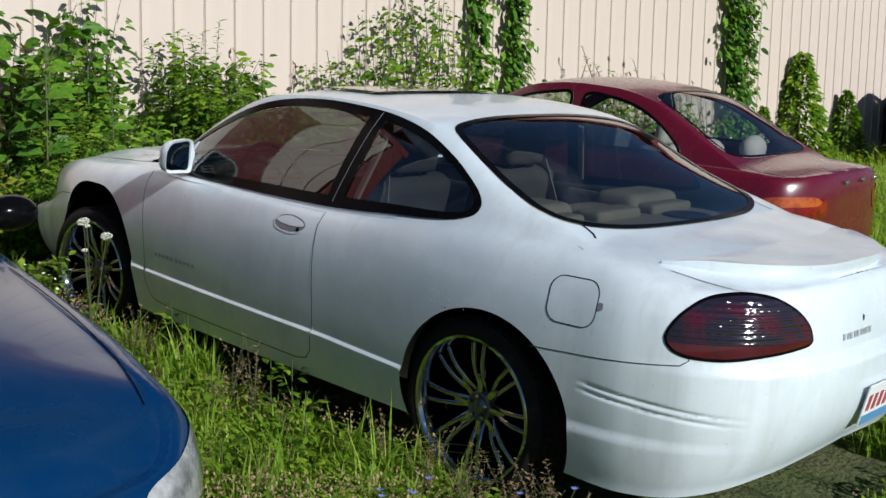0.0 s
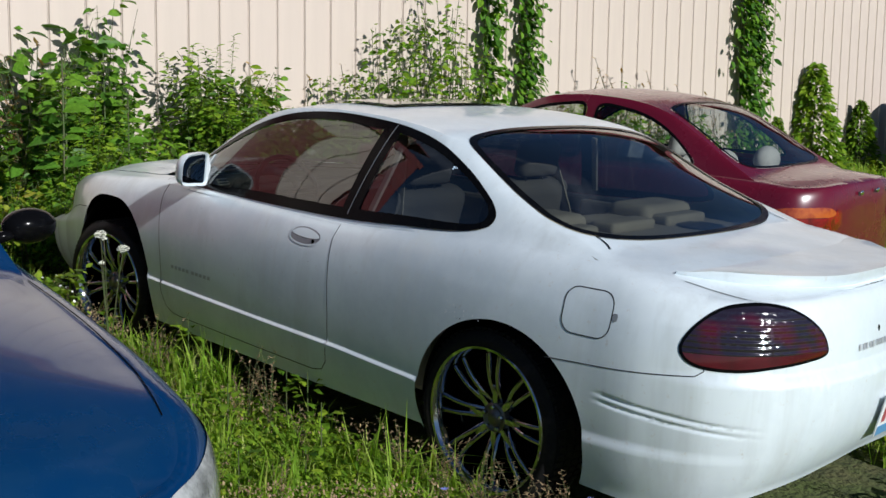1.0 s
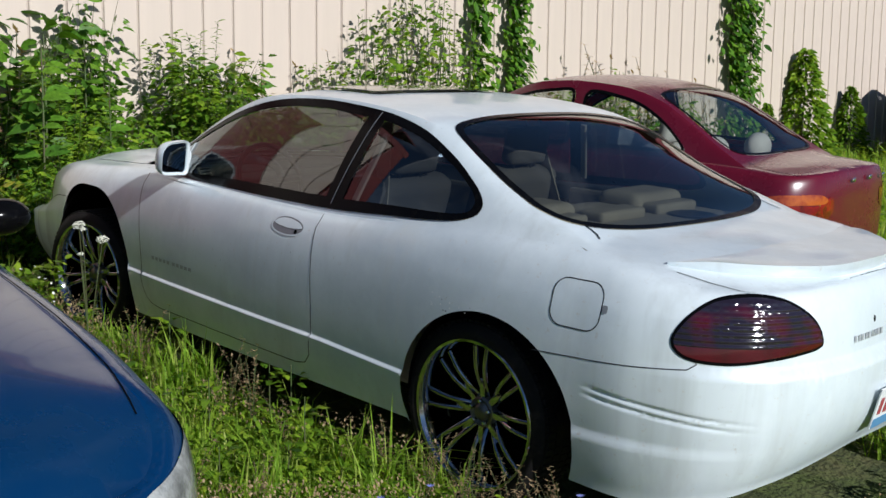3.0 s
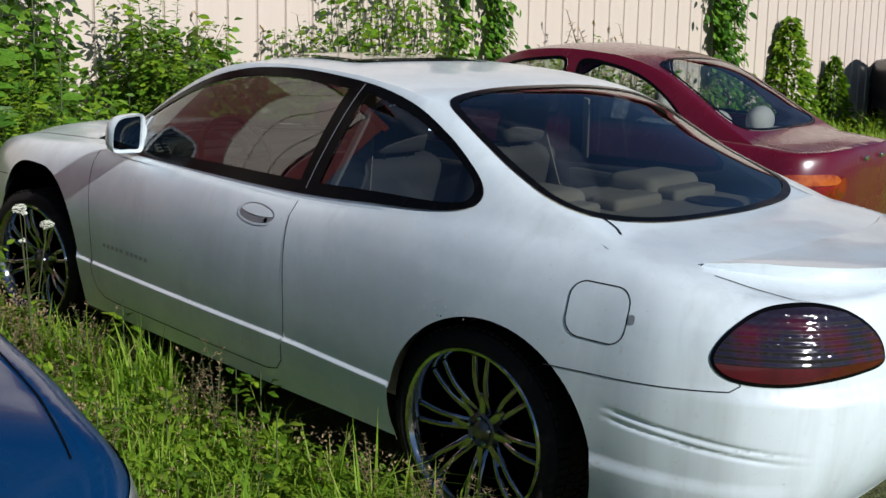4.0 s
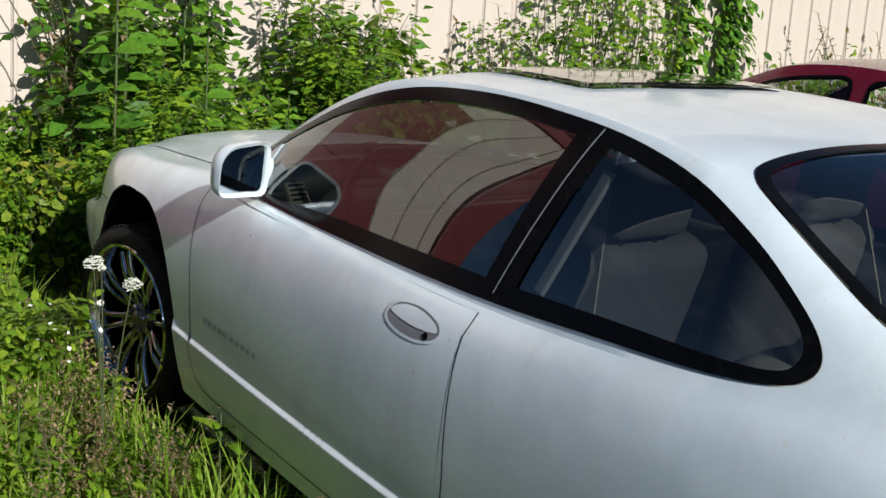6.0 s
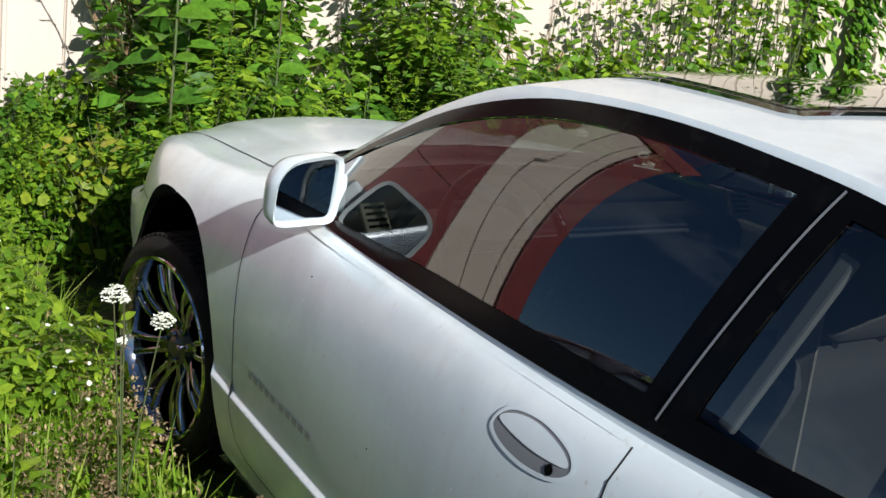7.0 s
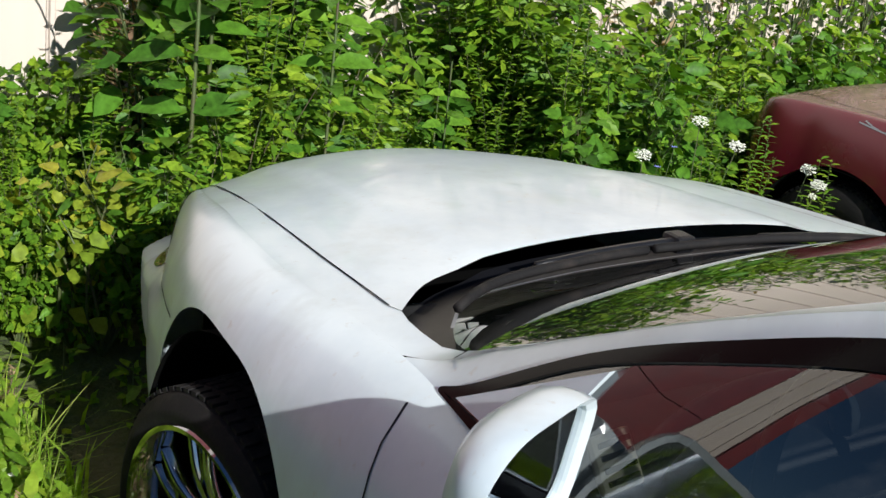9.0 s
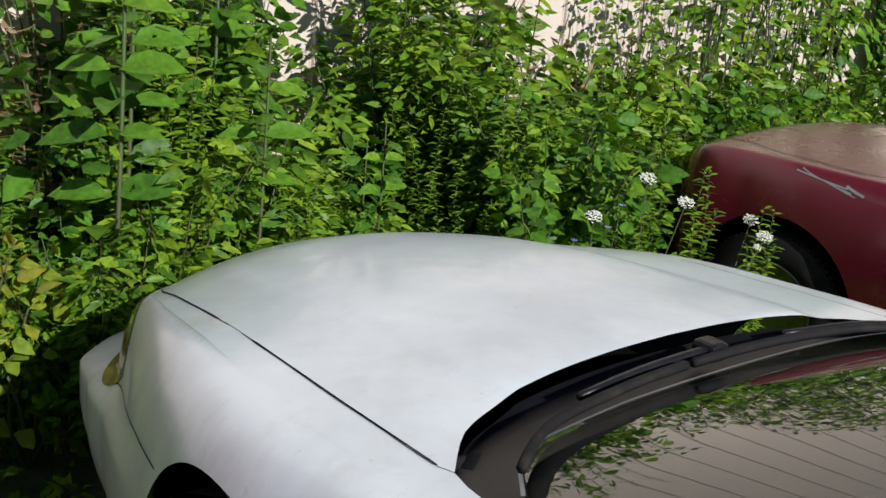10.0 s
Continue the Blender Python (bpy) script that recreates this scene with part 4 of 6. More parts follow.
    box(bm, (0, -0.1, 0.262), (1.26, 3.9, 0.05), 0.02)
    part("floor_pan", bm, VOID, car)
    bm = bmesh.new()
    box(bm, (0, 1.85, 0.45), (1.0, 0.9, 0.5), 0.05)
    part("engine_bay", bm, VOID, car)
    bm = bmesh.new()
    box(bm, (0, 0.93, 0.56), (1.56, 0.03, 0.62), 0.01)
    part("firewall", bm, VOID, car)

    # --- cabin ---
    for x in (-0.37, 0.37):
        seat(car, x, -0.12, SEATCLOTH, 0.37)
    bm = bmesh.new()
    box(bm, (0, -0.80, 0.42), (1.25, 0.50, 0.20), 0.06, segments=3)
    part("rear_bench", bm, TAN, car, "tan rear bench", smooth=True)
    bm = bmesh.new()
    box(bm, (0, -1.12, 0.68), (1.28, 0.16, 0.60), 0.06, pose(0, 0, 0, 0), segments=3)
    part("rear_backrest", bm, TAN, car, "tan rear backrest", smooth=True)
    bm = bmesh.new()
    box(bm, (0, -1.42, 0.955), (1.22, 0.66, 0.03), 0.012)
    part("parcel_shelf", bm, TAN, car, "tan parcel shelf")
    for x in (-0.38, 0.0, 0.38):
        bm = bmesh.new()
        box(bm, (x, -1.24 if x else -1.27, 0.99 if x else 0.975), (0.36, 0.22, 0.11) if x else (0.26, 0.16, 0.06), 0.05 if x else 0.028, segments=4)
        box(bm, (x * 1.02, -1.37, 0.985), (0.30, 0.12, 0.05), 0.02, segments=3)
        part("rear_head_rest" if x else "brake_lamp_cover", bm, TAN, car, "tan padded cover", smooth=True)
    for x in (-0.36, 0.36):
        bm = bmesh.new()
        lathe(bm, [(0.0, 0.11), (0.006, 0.10), (0.006, 0.0)], 28)
        s = part("speaker_grille", bm, DARKPLASTIC, car, smooth=True, angle=30)
        s.matrix_basis = pose(x, -1.52, 0.971, 0, -90, 0)
    bm = bmesh.new()
    box(bm, (0, 0.78, 0.80), (1.36, 0.42, 0.24), 0.08, pose(0, 0, 0), segments=4)
    box(bm, (0, 0.98, 0.88), (1.26, 0.42, 0.10), 0.04)
    part("dashboard", bm, DASH, car, "dark grey dashboard", smooth=True, angle=60)
    bm = bmesh.new()
    ring = [(0.185 * math.cos(a * math.tau / 28), 0, 0.185 * math.sin(a * math.tau / 28)) for a in range(28)]
    tube(bm, ring, 0.014, 8, closed=True)
    tube(bm, [(-0.17, 0, 0), (0.17, 0, 0)], 0.016, 6)
    tube(bm, [(0, 0, -0.17), (0, 0.02, 0.0)], 0.016, 6)
    st = part("steering_wheel", bm, DARKPLASTIC, car, smooth=True)
    st.matrix_basis = pose(-0.37, 0.42, 0.93, -24)
    # instrument hood and side vents of the dashboard
    bm = bmesh.new()
    tube(bm, [(-0.37 + 0.20 * math.cos(a), 0.60, 0.915 + 0.10 * math.sin(a)) for a in np.linspace(0, math.pi, 15)], 0.022, 8)
    part("instrument_hood", bm, GREYCLOTH, car, "grey instrument hood", smooth=True)
    for side in (-1, 1):
        bm = bmesh.new()
        box(bm, (0, 0, 0), (0.075, 0.014, 0.075), 0.006)
        vent = part("air_vent", bm, TAN, car, "tan dashboard air vent")
        vent.matrix_basis = pose(side * 0.63, 0.60, 0.955, -35, 0, side * -8)
        for k in range(4):
            bm = bmesh.new()
            box(bm, (0, -0.008, -0.024 + 0.016 * k), (0.058, 0.004, 0.007))
            part("vent_slot", bm, VOID, vent, "dark vent slot")
    for side in (-1, 1):
        bm = bmesh.new()
        box(bm, (side * 0.80, 0.81, 0.52), (0.04, 0.24, 0.62), 0.01)
        box(bm, (side * 0.765, 0.10, 0.275), (0.10, 1.62, 0.05), 0.01)
        part("kick_panel", bm, DASH, car, "dark footwell side panel")
        bm = bmesh.new()
        box(bm, (side * 0.765, 0.08, 0.60), (0.05, 1.26, 0.56), 0.02)
        part("door_lining", bm, TAN, car, "tan door lining")
        bm = bmesh.new()
        box(bm, (side * 0.78, -0.82, 0.62), (0.06, 0.52, 0.56), 0.02)
        box(bm, (side * 0.765, -0.97, 0.90), (0.05, 0.82, 0.09), 0.02)
        part("rear_side_lining", bm, TAN, car, "tan side lining")
        bm = bmesh.new()
        box(bm, (0, 0, 0), (0.006, 0.075, 0.80), 0.0, pose(side * 0.57, -0.60, 0.92, -12, side * -14))
        part("seat_belt", bm, TAN, car, "tan seat belt")
    for side in (-1, 1):
        bm = bmesh.new()
        box(bm, (0, 0, 0), (0.014, 0.030, 0.30), 0.005, pose(side * 0.70, -0.675, 1.135, 12, side * -22))
        part("pillar_lining", bm, CREAM, car, "cream pillar lining")
    # headlining under the roof
    pts = [(a * 0.56, b) for b in np.linspace(-0.95, 0.18, 16) for a in np.linspace(-1, 1, 13)]
    P = sh.top(np.array([p[0] for p in pts]), np.array([p[1] for p in pts])) - (0, 0, 0.02)
    hole = lambda i, j: -0.35 < pts[i * 13 + j][1] < 0.06 and abs(pts[i * 13 + j][0] + 0.04) < 0.35
    Fc = [(i * 13 + j, i * 13 + j + 1, (i + 1) * 13 + j + 1, (i + 1) * 13 + j) for i in range(15) for j in range(12) if not hole(i, j)]
    solid("headlining", P, Fc, PALECLOTH, car)
    bm = bmesh.new()
    box(bm, (0, 0.22, 1.285), (0.24, 0.03, 0.075), 0.015)
    part("inside_mirror", bm, DARKPLASTIC, car)
    return car, sh


coupe, coupe_shell = white_coupe()
# ---- ground and wall ----
GROUND = bumpy(vary(vary(material("weedy_ground", (0.075, 0.105, 0.022), 0.95), (0.13, 0.10, 0.055), 1.3, 0.4, 0.7), (0.03, 0.045, 0.012), 9, 0.45, 0.7), 40, 0.7, 0.03)
n = 120
xs = np.concatenate([[-400, -120, -50, -25], np.linspace(-14, 24, n), [35, 60, 140, 400]])
ys = np.concatenate([[-400, -120, -50, -25], np.linspace(-12, 4.6, 70), [8, 30, 120, 400]])
V = []
for y in ys:
    for x in xs:
        z = ground_z(min(max(x, -7), 24), min(max(y, -12), 4.6))
        V.append((x, y, z + 0.03 * noise.noise(Vector((x * 0.9, y * 0.9, 0))) + 0.012 * noise.noise(Vector((x * 4, y * 4, 3))) - 0.02))
w = len(xs)
Fc = [(j * w + i, j * w + i + 1, (j + 1) * w + i + 1, (j + 1) * w + i) for j in range(len(ys) - 1) for i in range(w - 1)]
tagged(solid("ground", V, Fc, GROUND), "rough sloping ground of soil and low weeds", "ground", kind="structure")

SIDING = bumpy(vary(vary(material("cream_siding", (0.57, 0.485, 0.41), 0.5), (0.50, 0.42, 0.355), 1.1, 0.45, 0.7), (0.45, 0.38, 0.30), 24, 0.66, 0.85), 50, 0.08, 0.004)
TRIMRED = vary(material("red_trim", (0.20, 0.03, 0.03), 0.45), (0.15, 0.03, 0.03), 3, 0.4, 0.7)
WALL_Y = 4.05
RIB = 0.3048
TOP_Z = 5.4
LEFT = -4.75


def panel_mesh():
    """One rib pitch of a ribbed steel sheet: a flat pan with a narrow raised rib."""
    prof = [(0.0, 0.0), (0.006, -0.004), (0.010, -0.020), (0.026, -0.020), (0.030, -0.004), (0.036, 0.0), (RIB - 0.002, 0.0), (RIB - 0.002, 0.03), (0.0, 0.03)]
    k = len(prof)
    V = [(x, y, 0) for x, y in prof] + [(x, y, 1) for x, y in prof]
    Fc = [(i, (i + 1) % k, k + (i + 1) % k, k + i) for i in range(k)]
    return mesh_of("siding_panel", V, Fc, SIDING, smooth=False)


RIGHT = 30.0
MID, SPAN = (LEFT + RIGHT) / 2, RIGHT - LEFT
bm = bmesh.new()
box(bm, (MID, WALL_Y + 0.13, TOP_Z / 2 - 1), (SPAN, 0.16, TOP_Z + 2))
wall = tagged(part("wall_north", bm, SIDING), "long cream wall of ribbed steel siding with red corner trim", "wall", kind="structure")
bm = bmesh.new()
box(bm, (LEFT + 0.09, WALL_Y + 6.2, TOP_Z / 2 - 1), (0.16, 12.0, TOP_Z + 2))
side_wall = tagged(part("wall_west", bm, SIDING), "cream end wall of the steel building", "wall", kind="structure")
bm = bmesh.new()
box(bm, (LEFT + 0.06, WALL_Y + 0.02, TOP_Z / 2 - 0.5), (0.30, 0.13, TOP_Z + 1.0), 0.008)
part("corner_trim", bm, TRIMRED, wall, "dark red corner trim")
bm = bmesh.new()
box(bm, (MID, WALL_Y + 0.02, TOP_Z + 0.05), (SPAN + 0.3, 0.16, 0.30), 0.01)
part("eaves_trim", bm, TRIMRED, wall, "dark red eaves trim")
bm = bmesh.new()
box(bm, (MID, WALL_Y + 6.0, TOP_Z + 0.75), (SPAN, 12.2, 0.05))
bmesh.ops.rotate(bm, verts=bm.verts[:], cent=(0, WALL_Y, TOP_Z + 0.2), matrix=Matrix.Rotation(radians(5), 3, "X"))
part("roof", bm, TRIMRED, wall, "red steel roof")
bm = bmesh.new()
box(bm, (-2.87, WALL_Y - 0.035, 2.2), (1.75, 0.05, 4.6), 0.006)
for z in (0.5, 1.4, 2.3, 3.2, 4.1):
    box(bm, (-2.87, WALL_Y - 0.066, z), (1.7, 0.012, 0.05), 0.003)
tagged(part("door_1", bm, TRIMRED), "tall dark red steel door", "door", kind="structure")
panel = panel_mesh()
for i in range(int(SPAN / RIB)):
    ob = new("siding_panel", panel)
    ob.parent = wall
    ob.location = (LEFT + 0.02 + i * RIB, WALL_Y, -1.0)
    ob.scale = (1, 1, TOP_Z + 1.0)


# ---- other cars ----
def plain_car(name, label, place, paint, plan, rail, middle, panes, shield, back, arches, radius, tail=None, head=None, glass=PALEGLASS, inside_mat=PALECLOTH, lid=None, hood=None):
    """A saloon or coupe seen at some distance."""
    car = new(name)
    tagged(car, label, "car")
    car.matrix_basis = SLOPE @ place
    sh = Shell(plan, rail, middle, crown=2.5)
    L, C, Tp = sh.lower, sh.cabin, sh.top

    def arch(y, a, b, n=32):
        th = np.linspace(-0.3, math.pi + 0.3, n)
        return sh.sides([(y + a * math.cos(k), radius + b * math.sin(k)) for k in th])
    regions = [(None, arch(y, radius + 0.06, radius + 0.07)) for y in arches]
    for key, poly in (tail or []) + (head or []):
        regions.append((key, loop([(sh.at(x, y), z) for x, y, z in poly], 8)))
    co, reg = sh.cut_lower(regions, 0.045, 18)
    panes_p = [(key, sh.cab(loop(p, 6))) for key, p in panes]
    cc, creg = sh.cut_cabin([(k, shrink(p, 0.022)) for k, p in panes_p] + [("trim", p) for k, p in panes_p], 0.045, 10)
    mirror_pts = lambda half: np.vstack([half, np.array([(-a, b) for a, b in half[::-1]])[1:-1]])
    sp, bp = dense(mirror_pts(shield), 0.05), loop(mirror_pts(back), 4)
    tops = [("windshield", shrink(sp, 0.02)), ("shield_trim", sp), ("rear_window", shrink(bp, 0.025)), ("back_trim", bp)]
    tc, treg = sh.cut_top(tops, 0.05)
    sheet("body", both(L, co, reg["rest"]) + both(C, cc, creg["rest"]) + [skin(Tp, tc, treg["rest"])], paint, car)
    for side in (-1, 1):
        for key, _ in panes:
            sheet(key, [skin(C, cc, creg[key], side)], glass, car)
        sheet("window_trim", [skin(C, cc, creg["trim"], side, 0.003)], BLACK, car)
        for key, poly in (tail or []) + (head or []):
            mat = AMBERLENS if "amber" in key else CLEARLENS if "head" in key or "clear" in key else TAILRED
            sheet(key, [skin(L, co, reg[key], side, 0.004)], mat, car)
    sheet("windshield", [skin(Tp, tc, treg["windshield"])], glass, car)
    sheet("windshield_trim", [skin(Tp, tc, treg["shield_trim"], 1, 0.003)], BLACK, car)
    sheet("rear_window", [skin(Tp, tc, treg["rear_window"])], glass, car)
    sheet("rear_window_trim", [skin(Tp, tc, treg["back_trim"], 1, 0.003)], BLACK, car)
    for line in (lid, hood):
        if line is not None:
            for k in (-1, 1):
                sheet("seam", [ribbon(Tp, dense(np.array(line) * (k, 1), 0.05), 0.005, 0.003)], VOID, car, "dark panel gap")
    w = plan[len(plan) // 2][0]
    for y in arches:
        for side in (-1, 1):
            wheel(car, side * (w - 0.12), y, radius, radius, radius * 0.62, 0.18, side, "disc")
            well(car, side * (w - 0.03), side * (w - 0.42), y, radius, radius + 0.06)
    bm = bmesh.new()
    box(bm, (0, 0, 0.24), (2 * w - 0.3, plan[-1][1] - plan[0][1] - 0.5, 0.05), 0.02)
    part("floor_pan", bm, VOID, car)
    y0 = (rail[0][0] + rail[-1][0]) / 2
    for x in (-0.36, 0.36):
        seat(car, x, y0 + 0.30, inside_mat, 0.24)
    bm = bmesh.new()
    box(bm, (0, y0 - 0.55, 0.40), (1.2, 0.5, 0.2), 0.06, segments=3)
    box(bm, (0, y0 - 0.84, 0.62), (1.2, 0.16, 0.6), 0.06, segments=3)
    part("rear_bench", bm, inside_mat, car, smooth=True, angle=60)
    for x in (-0.33, 0.33):
        bm = bmesh.new()
        bmesh.ops.create_uvsphere(bm, u_segments=20, v_segments=12, radius=1.0, matrix=Matrix.Translation((x, y0 - 0.86, 0.99)) @ Matrix.Diagonal((0.145, 0.08, 0.098, 1)))
        part("rear_head_rest", bm, inside_mat, car, smooth=True)
    bm = bmesh.new()
    box(bm, (0, y0 - 1.07, 0.925), (1.2, 0.42, 0.03), 0.01)
    part("parcel_shelf", bm, inside_mat, car)
    bm = bmesh.new()
    box(bm, (0, rail[-1][0] - 0.22, 0.80), (1.25, 0.5, 0.2), 0.07, segments=3)
    part("dashboard", bm, GREYCLOTH, car, smooth=True)
    return car, sh


RED_PLAN = [(0.0, -2.05, 0.945, 0.32, 0.05, 0.03), (0.35, -2.04, 0.945, 0.31, 0.055, 0.03), (0.60, -1.98, 0.935, 0.29, 0.07, 0.03), (0.755, -1.84, 0.93, 0.26, 0.09, 0.04), (0.815, -1.5, 0.945, 0.23, 0.12, 0.05),
            (0.838, -1.0, 0.955, 0.22, 0.11, 0.05), (0.845, -0.3, 0.94, 0.22, 0.10, 0.06), (0.845, 0.4, 0.925, 0.22, 0.10, 0.06), (0.836, 0.9, 0.915, 0.22, 0.13, 0.06), (0.825, 1.3, 0.905, 0.22, 0.12, 0.05),
            (0.805, 1.65, 0.895, 0.21, 0.08, 0.06), (0.775, 1.89, 0.872, 0.20, 0.055, 0.08), (0.60, 2.015, 0.825, 0.20, 0.05, 0.08), (0.0, 2.07, 0.80, 0.20, 0.05, 0.08)]
squash = lambda y: y if y > -1.42 else -1.42 + (y + 1.42) * 0.78
reach = lambda y: y if y < 1.3 else 1.3 + (y - 1.3) * 1.11
RED_PLAN = [(a, reach(squash(b)), *c) for a, b, *c in RED_PLAN]
RED_RAIL = [(-1.45, 0.948, 0.70), (-1.2, 1.075, 0.652), (-1.0, 1.19, 0.618), (-0.8, 1.295, 0.59), (-0.6, 1.358, 0.575), (-0.3, 1.392, 0.57), (0.0, 1.392, 0.575), (0.25, 1.355, 0.592), (0.45, 1.268, 0.622),
            (0.65, 1.155, 0.652), (0.85, 1.035, 0.68), (1.06, 0.908, 0.71)]
RED_MID = [(-1.99, 0.945), (-1.8, 0.972), (-1.5, 0.985), (-1.4, 1.0), (-1.2, 1.11), (-1.0, 1.225), (-0.8, 1.33), (-0.6, 1.395), (-0.3, 1.43), (0.0, 1.43), (0.25, 1.39), (0.5, 1.28), (0.75, 1.155), (0.95, 1.045), (1.08, 0.975),
           (1.2, 0.958), (1.5, 0.945), (1.75, 0.935), (1.92, 0.885), (2.01, 0.80)]
RED_MID = [(reach(squash(a)), b) for a, b in RED_MID]
RED_PANES = [("front_door_glass", [(0.83, 0.975), (0.60, 1.12), (0.40, 1.235), (0.24, 1.30), (0.05, 1.335), (-0.12, 1.338), (-0.15, 1.2), (-0.16, 0.985), (0.2, 0.972), (0.6, 0.965)]),
             ("rear_door_glass", [(-0.24, 1.338), (-0.45, 1.328), (-0.65, 1.28), (-0.83, 1.19), (-0.98, 1.075), (-1.03, 1.01), (-0.95, 0.99), (-0.6, 0.985), (-0.22, 0.985), (-0.22, 1.2)])]
RED_SHIELD = [(0.0, 1.02), (0.4, 0.985), (0.60, 0.92), (0.635, 0.82), (0.60, 0.6), (0.565, 0.42), (0.52, 0.30), (0.3, 0.265), (0.0, 0.255)]
RED_BACK = [(0.0, -1.40), (0.35, -1.385), (0.56, -1.33), (0.60, -1.22), (0.565, -1.0), (0.535, -0.80), (0.49, -0.715), (0.3, -0.68), (0.0, -0.67)]
TAIL = [("amber_lens", [(0.80, -1.66, 0.838), (0.775, -1.78, 0.862), (0.70, -1.90, 0.868), (0.55, -2.0, 0.868), (0.47, -2.02, 0.84), (0.50, -2.015, 0.812), (0.66, -1.94, 0.808), (0.765, -1.80, 0.806), (0.798, -1.68, 0.812)]),
        ("tail_lens", [(0.80, -1.65, 0.80), (0.70, -1.90, 0.805), (0.55, -2.0, 0.805), (0.42, -2.03, 0.85), (0.40, -2.035, 0.78), (0.45, -2.02, 0.725), (0.62, -1.965, 0.715), (0.76, -1.83, 0.73), (0.80, -1.7, 0.76)])]
TAIL = [(k, [(a, squash(b), c - 0.05) for a, b, c in p]) for k, p in TAIL]
HEAD = [("headlamp", [(0.62, 1.985, 0.745), (0.45, 2.03, 0.72), (0.30, 2.04, 0.70), (0.30, 2.04, 0.62), (0.45, 2.03, 0.61), (0.62, 1.985, 0.63)])]
HEAD = [(k, [(a, reach(b), c) for a, b, c in p]) for k, p in HEAD]
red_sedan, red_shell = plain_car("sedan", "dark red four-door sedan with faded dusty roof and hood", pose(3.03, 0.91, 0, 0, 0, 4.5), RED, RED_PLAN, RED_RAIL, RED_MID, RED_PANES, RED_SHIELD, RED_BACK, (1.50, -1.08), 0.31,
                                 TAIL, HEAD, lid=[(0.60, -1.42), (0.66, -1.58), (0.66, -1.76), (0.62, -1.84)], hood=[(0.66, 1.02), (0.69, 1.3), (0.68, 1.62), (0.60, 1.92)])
# scraped paint on the front fender and small emblems on the trunk
for y, z, ln, wd in ((1.40, 0.862, 0.22, 0.005), (1.33, 0.850, 0.12, 0.006), (1.26, 0.852, 0.08, 0.009), (1.45, 0.872, 0.08, 0.004), (1.30, 0.842, 0.10, 0.003)):
    sheet("scrape", [ribbon(red_shell.lower, dense(red_shell.sides([(y + ln / 2, z + 0.012), (y, z), (y - ln / 2, z - 0.008)]), 0.02), wd, 0.002, -1)], BADGE, red_sedan, "pale scraped paint")
for x in (0.40, 0.16, -0.12):
    bm = bmesh.new()
    bmesh.ops.create_uvsphere(bm, u_segments=14, v_segments=8, radius=1.0, matrix=Matrix.Translation((x, -1.91, 0.885)) @ Matrix.Diagonal((0.030, 0.006, 0.016, 1)))
    part("emblem", bm, BRIGHT, red_sedan, "small bright emblem", smooth=True)

dark_sedan, _ = plain_car("sedan", "black old sedan parked beside the wall in grass", pose(15.1, 2.5, 0, 0, 0, -52) @ Matrix.Scale(1.14, 4), DARKPAINT, RED_PLAN, RED_RAIL, RED_MID, RED_PANES, RED_SHIELD, RED_BACK, (1.40, -1.08), 0.29, TAIL, HEAD, glass=SIDEGLASS)

BLUE_PLAN = [(0.0, -2.05, 0.92, 0.32, 0.05, 0.08), (0.35, -2.04, 0.92, 0.31, 0.055, 0.08), (0.62, -1.97, 0.92, 0.29, 0.07, 0.08), (0.78, -1.80, 0.93, 0.26, 0.09, 0.06), (0.84, -1.4, 0.95, 0.23, 0.12, 0.05),
             (0.858, -0.8, 0.95, 0.22, 0.11, 0.05), (0.862, -0.2, 0.93, 0.22, 0.11, 0.06), (0.862, 0.35, 0.92, 0.22, 0.12, 0.06), (0.858, 0.75, 0.875, 0.22, 0.16, 0.06), (0.845, 1.15, 0.82, 0.22, 0.18, 0.05),
             (0.815, 1.55, 0.745, 0.20, 0.17, 0.06), (0.745, 1.84, 0.67, 0.19, 0.13, 0.08), (0.58, 2.02, 0.59, 0.18, 0.09, 0.08), (0.32, 2.11, 0.575, 0.18, 0.08, 0.08), (0.0, 2.14, 0.57, 0.18, 0.08, 0.08)]
BLUE_RAIL = [(-1.55, 0.948, 0.70), (-1.3, 1.06, 0.652), (-1.05, 1.18, 0.612), (-0.8, 1.28, 0.585), (-0.6, 1.33, 0.57), (-0.3, 1.355, 0.565), (-0.05, 1.345, 0.572), (0.15, 1.28, 0.595), (0.35, 1.18, 0.625), (0.55, 1.06, 0.655), (0.78, 0.925, 0.69)]
BLUE_MID = [(-2.0, 0.92), (-1.8, 0.95), (-1.6, 0.97), (-1.4, 1.03), (-1.2, 1.14), (-1.0, 1.24), (-0.8, 1.32), (-0.55, 1.375), (-0.25, 1.39), (0.0, 1.365), (0.25, 1.26), (0.5, 1.13), (0.75, 1.0), (0.9, 0.955), (1.05, 0.94), (1.4, 0.865), (1.75, 0.76), (1.98, 0.655), (2.06, 0.57)]
BLUE_PANES = [("door_glass", [(0.55, 0.985), (0.35, 1.11), (0.15, 1.21), (-0.05, 1.275), (-0.3, 1.295), (-0.5, 1.29), (-0.55, 1.15), (-0.55, 0.985), (0.0, 0.975)]),
              ("quarter_glass", [(-0.65, 1.28), (-0.85, 1.23), (-1.05, 1.13), (-1.2, 1.04), (-1.15, 1.01), (-0.9, 0.995), (-0.63, 0.985)])]
BLUE_SHIELD = [(0.0, 0.86), (0.4, 0.80), (0.58, 0.70), (0.61, 0.58), (0.57, 0.35), (0.53, 0.16), (0.48, 0.03), (0.3, -0.01), (0.0, -0.02)]
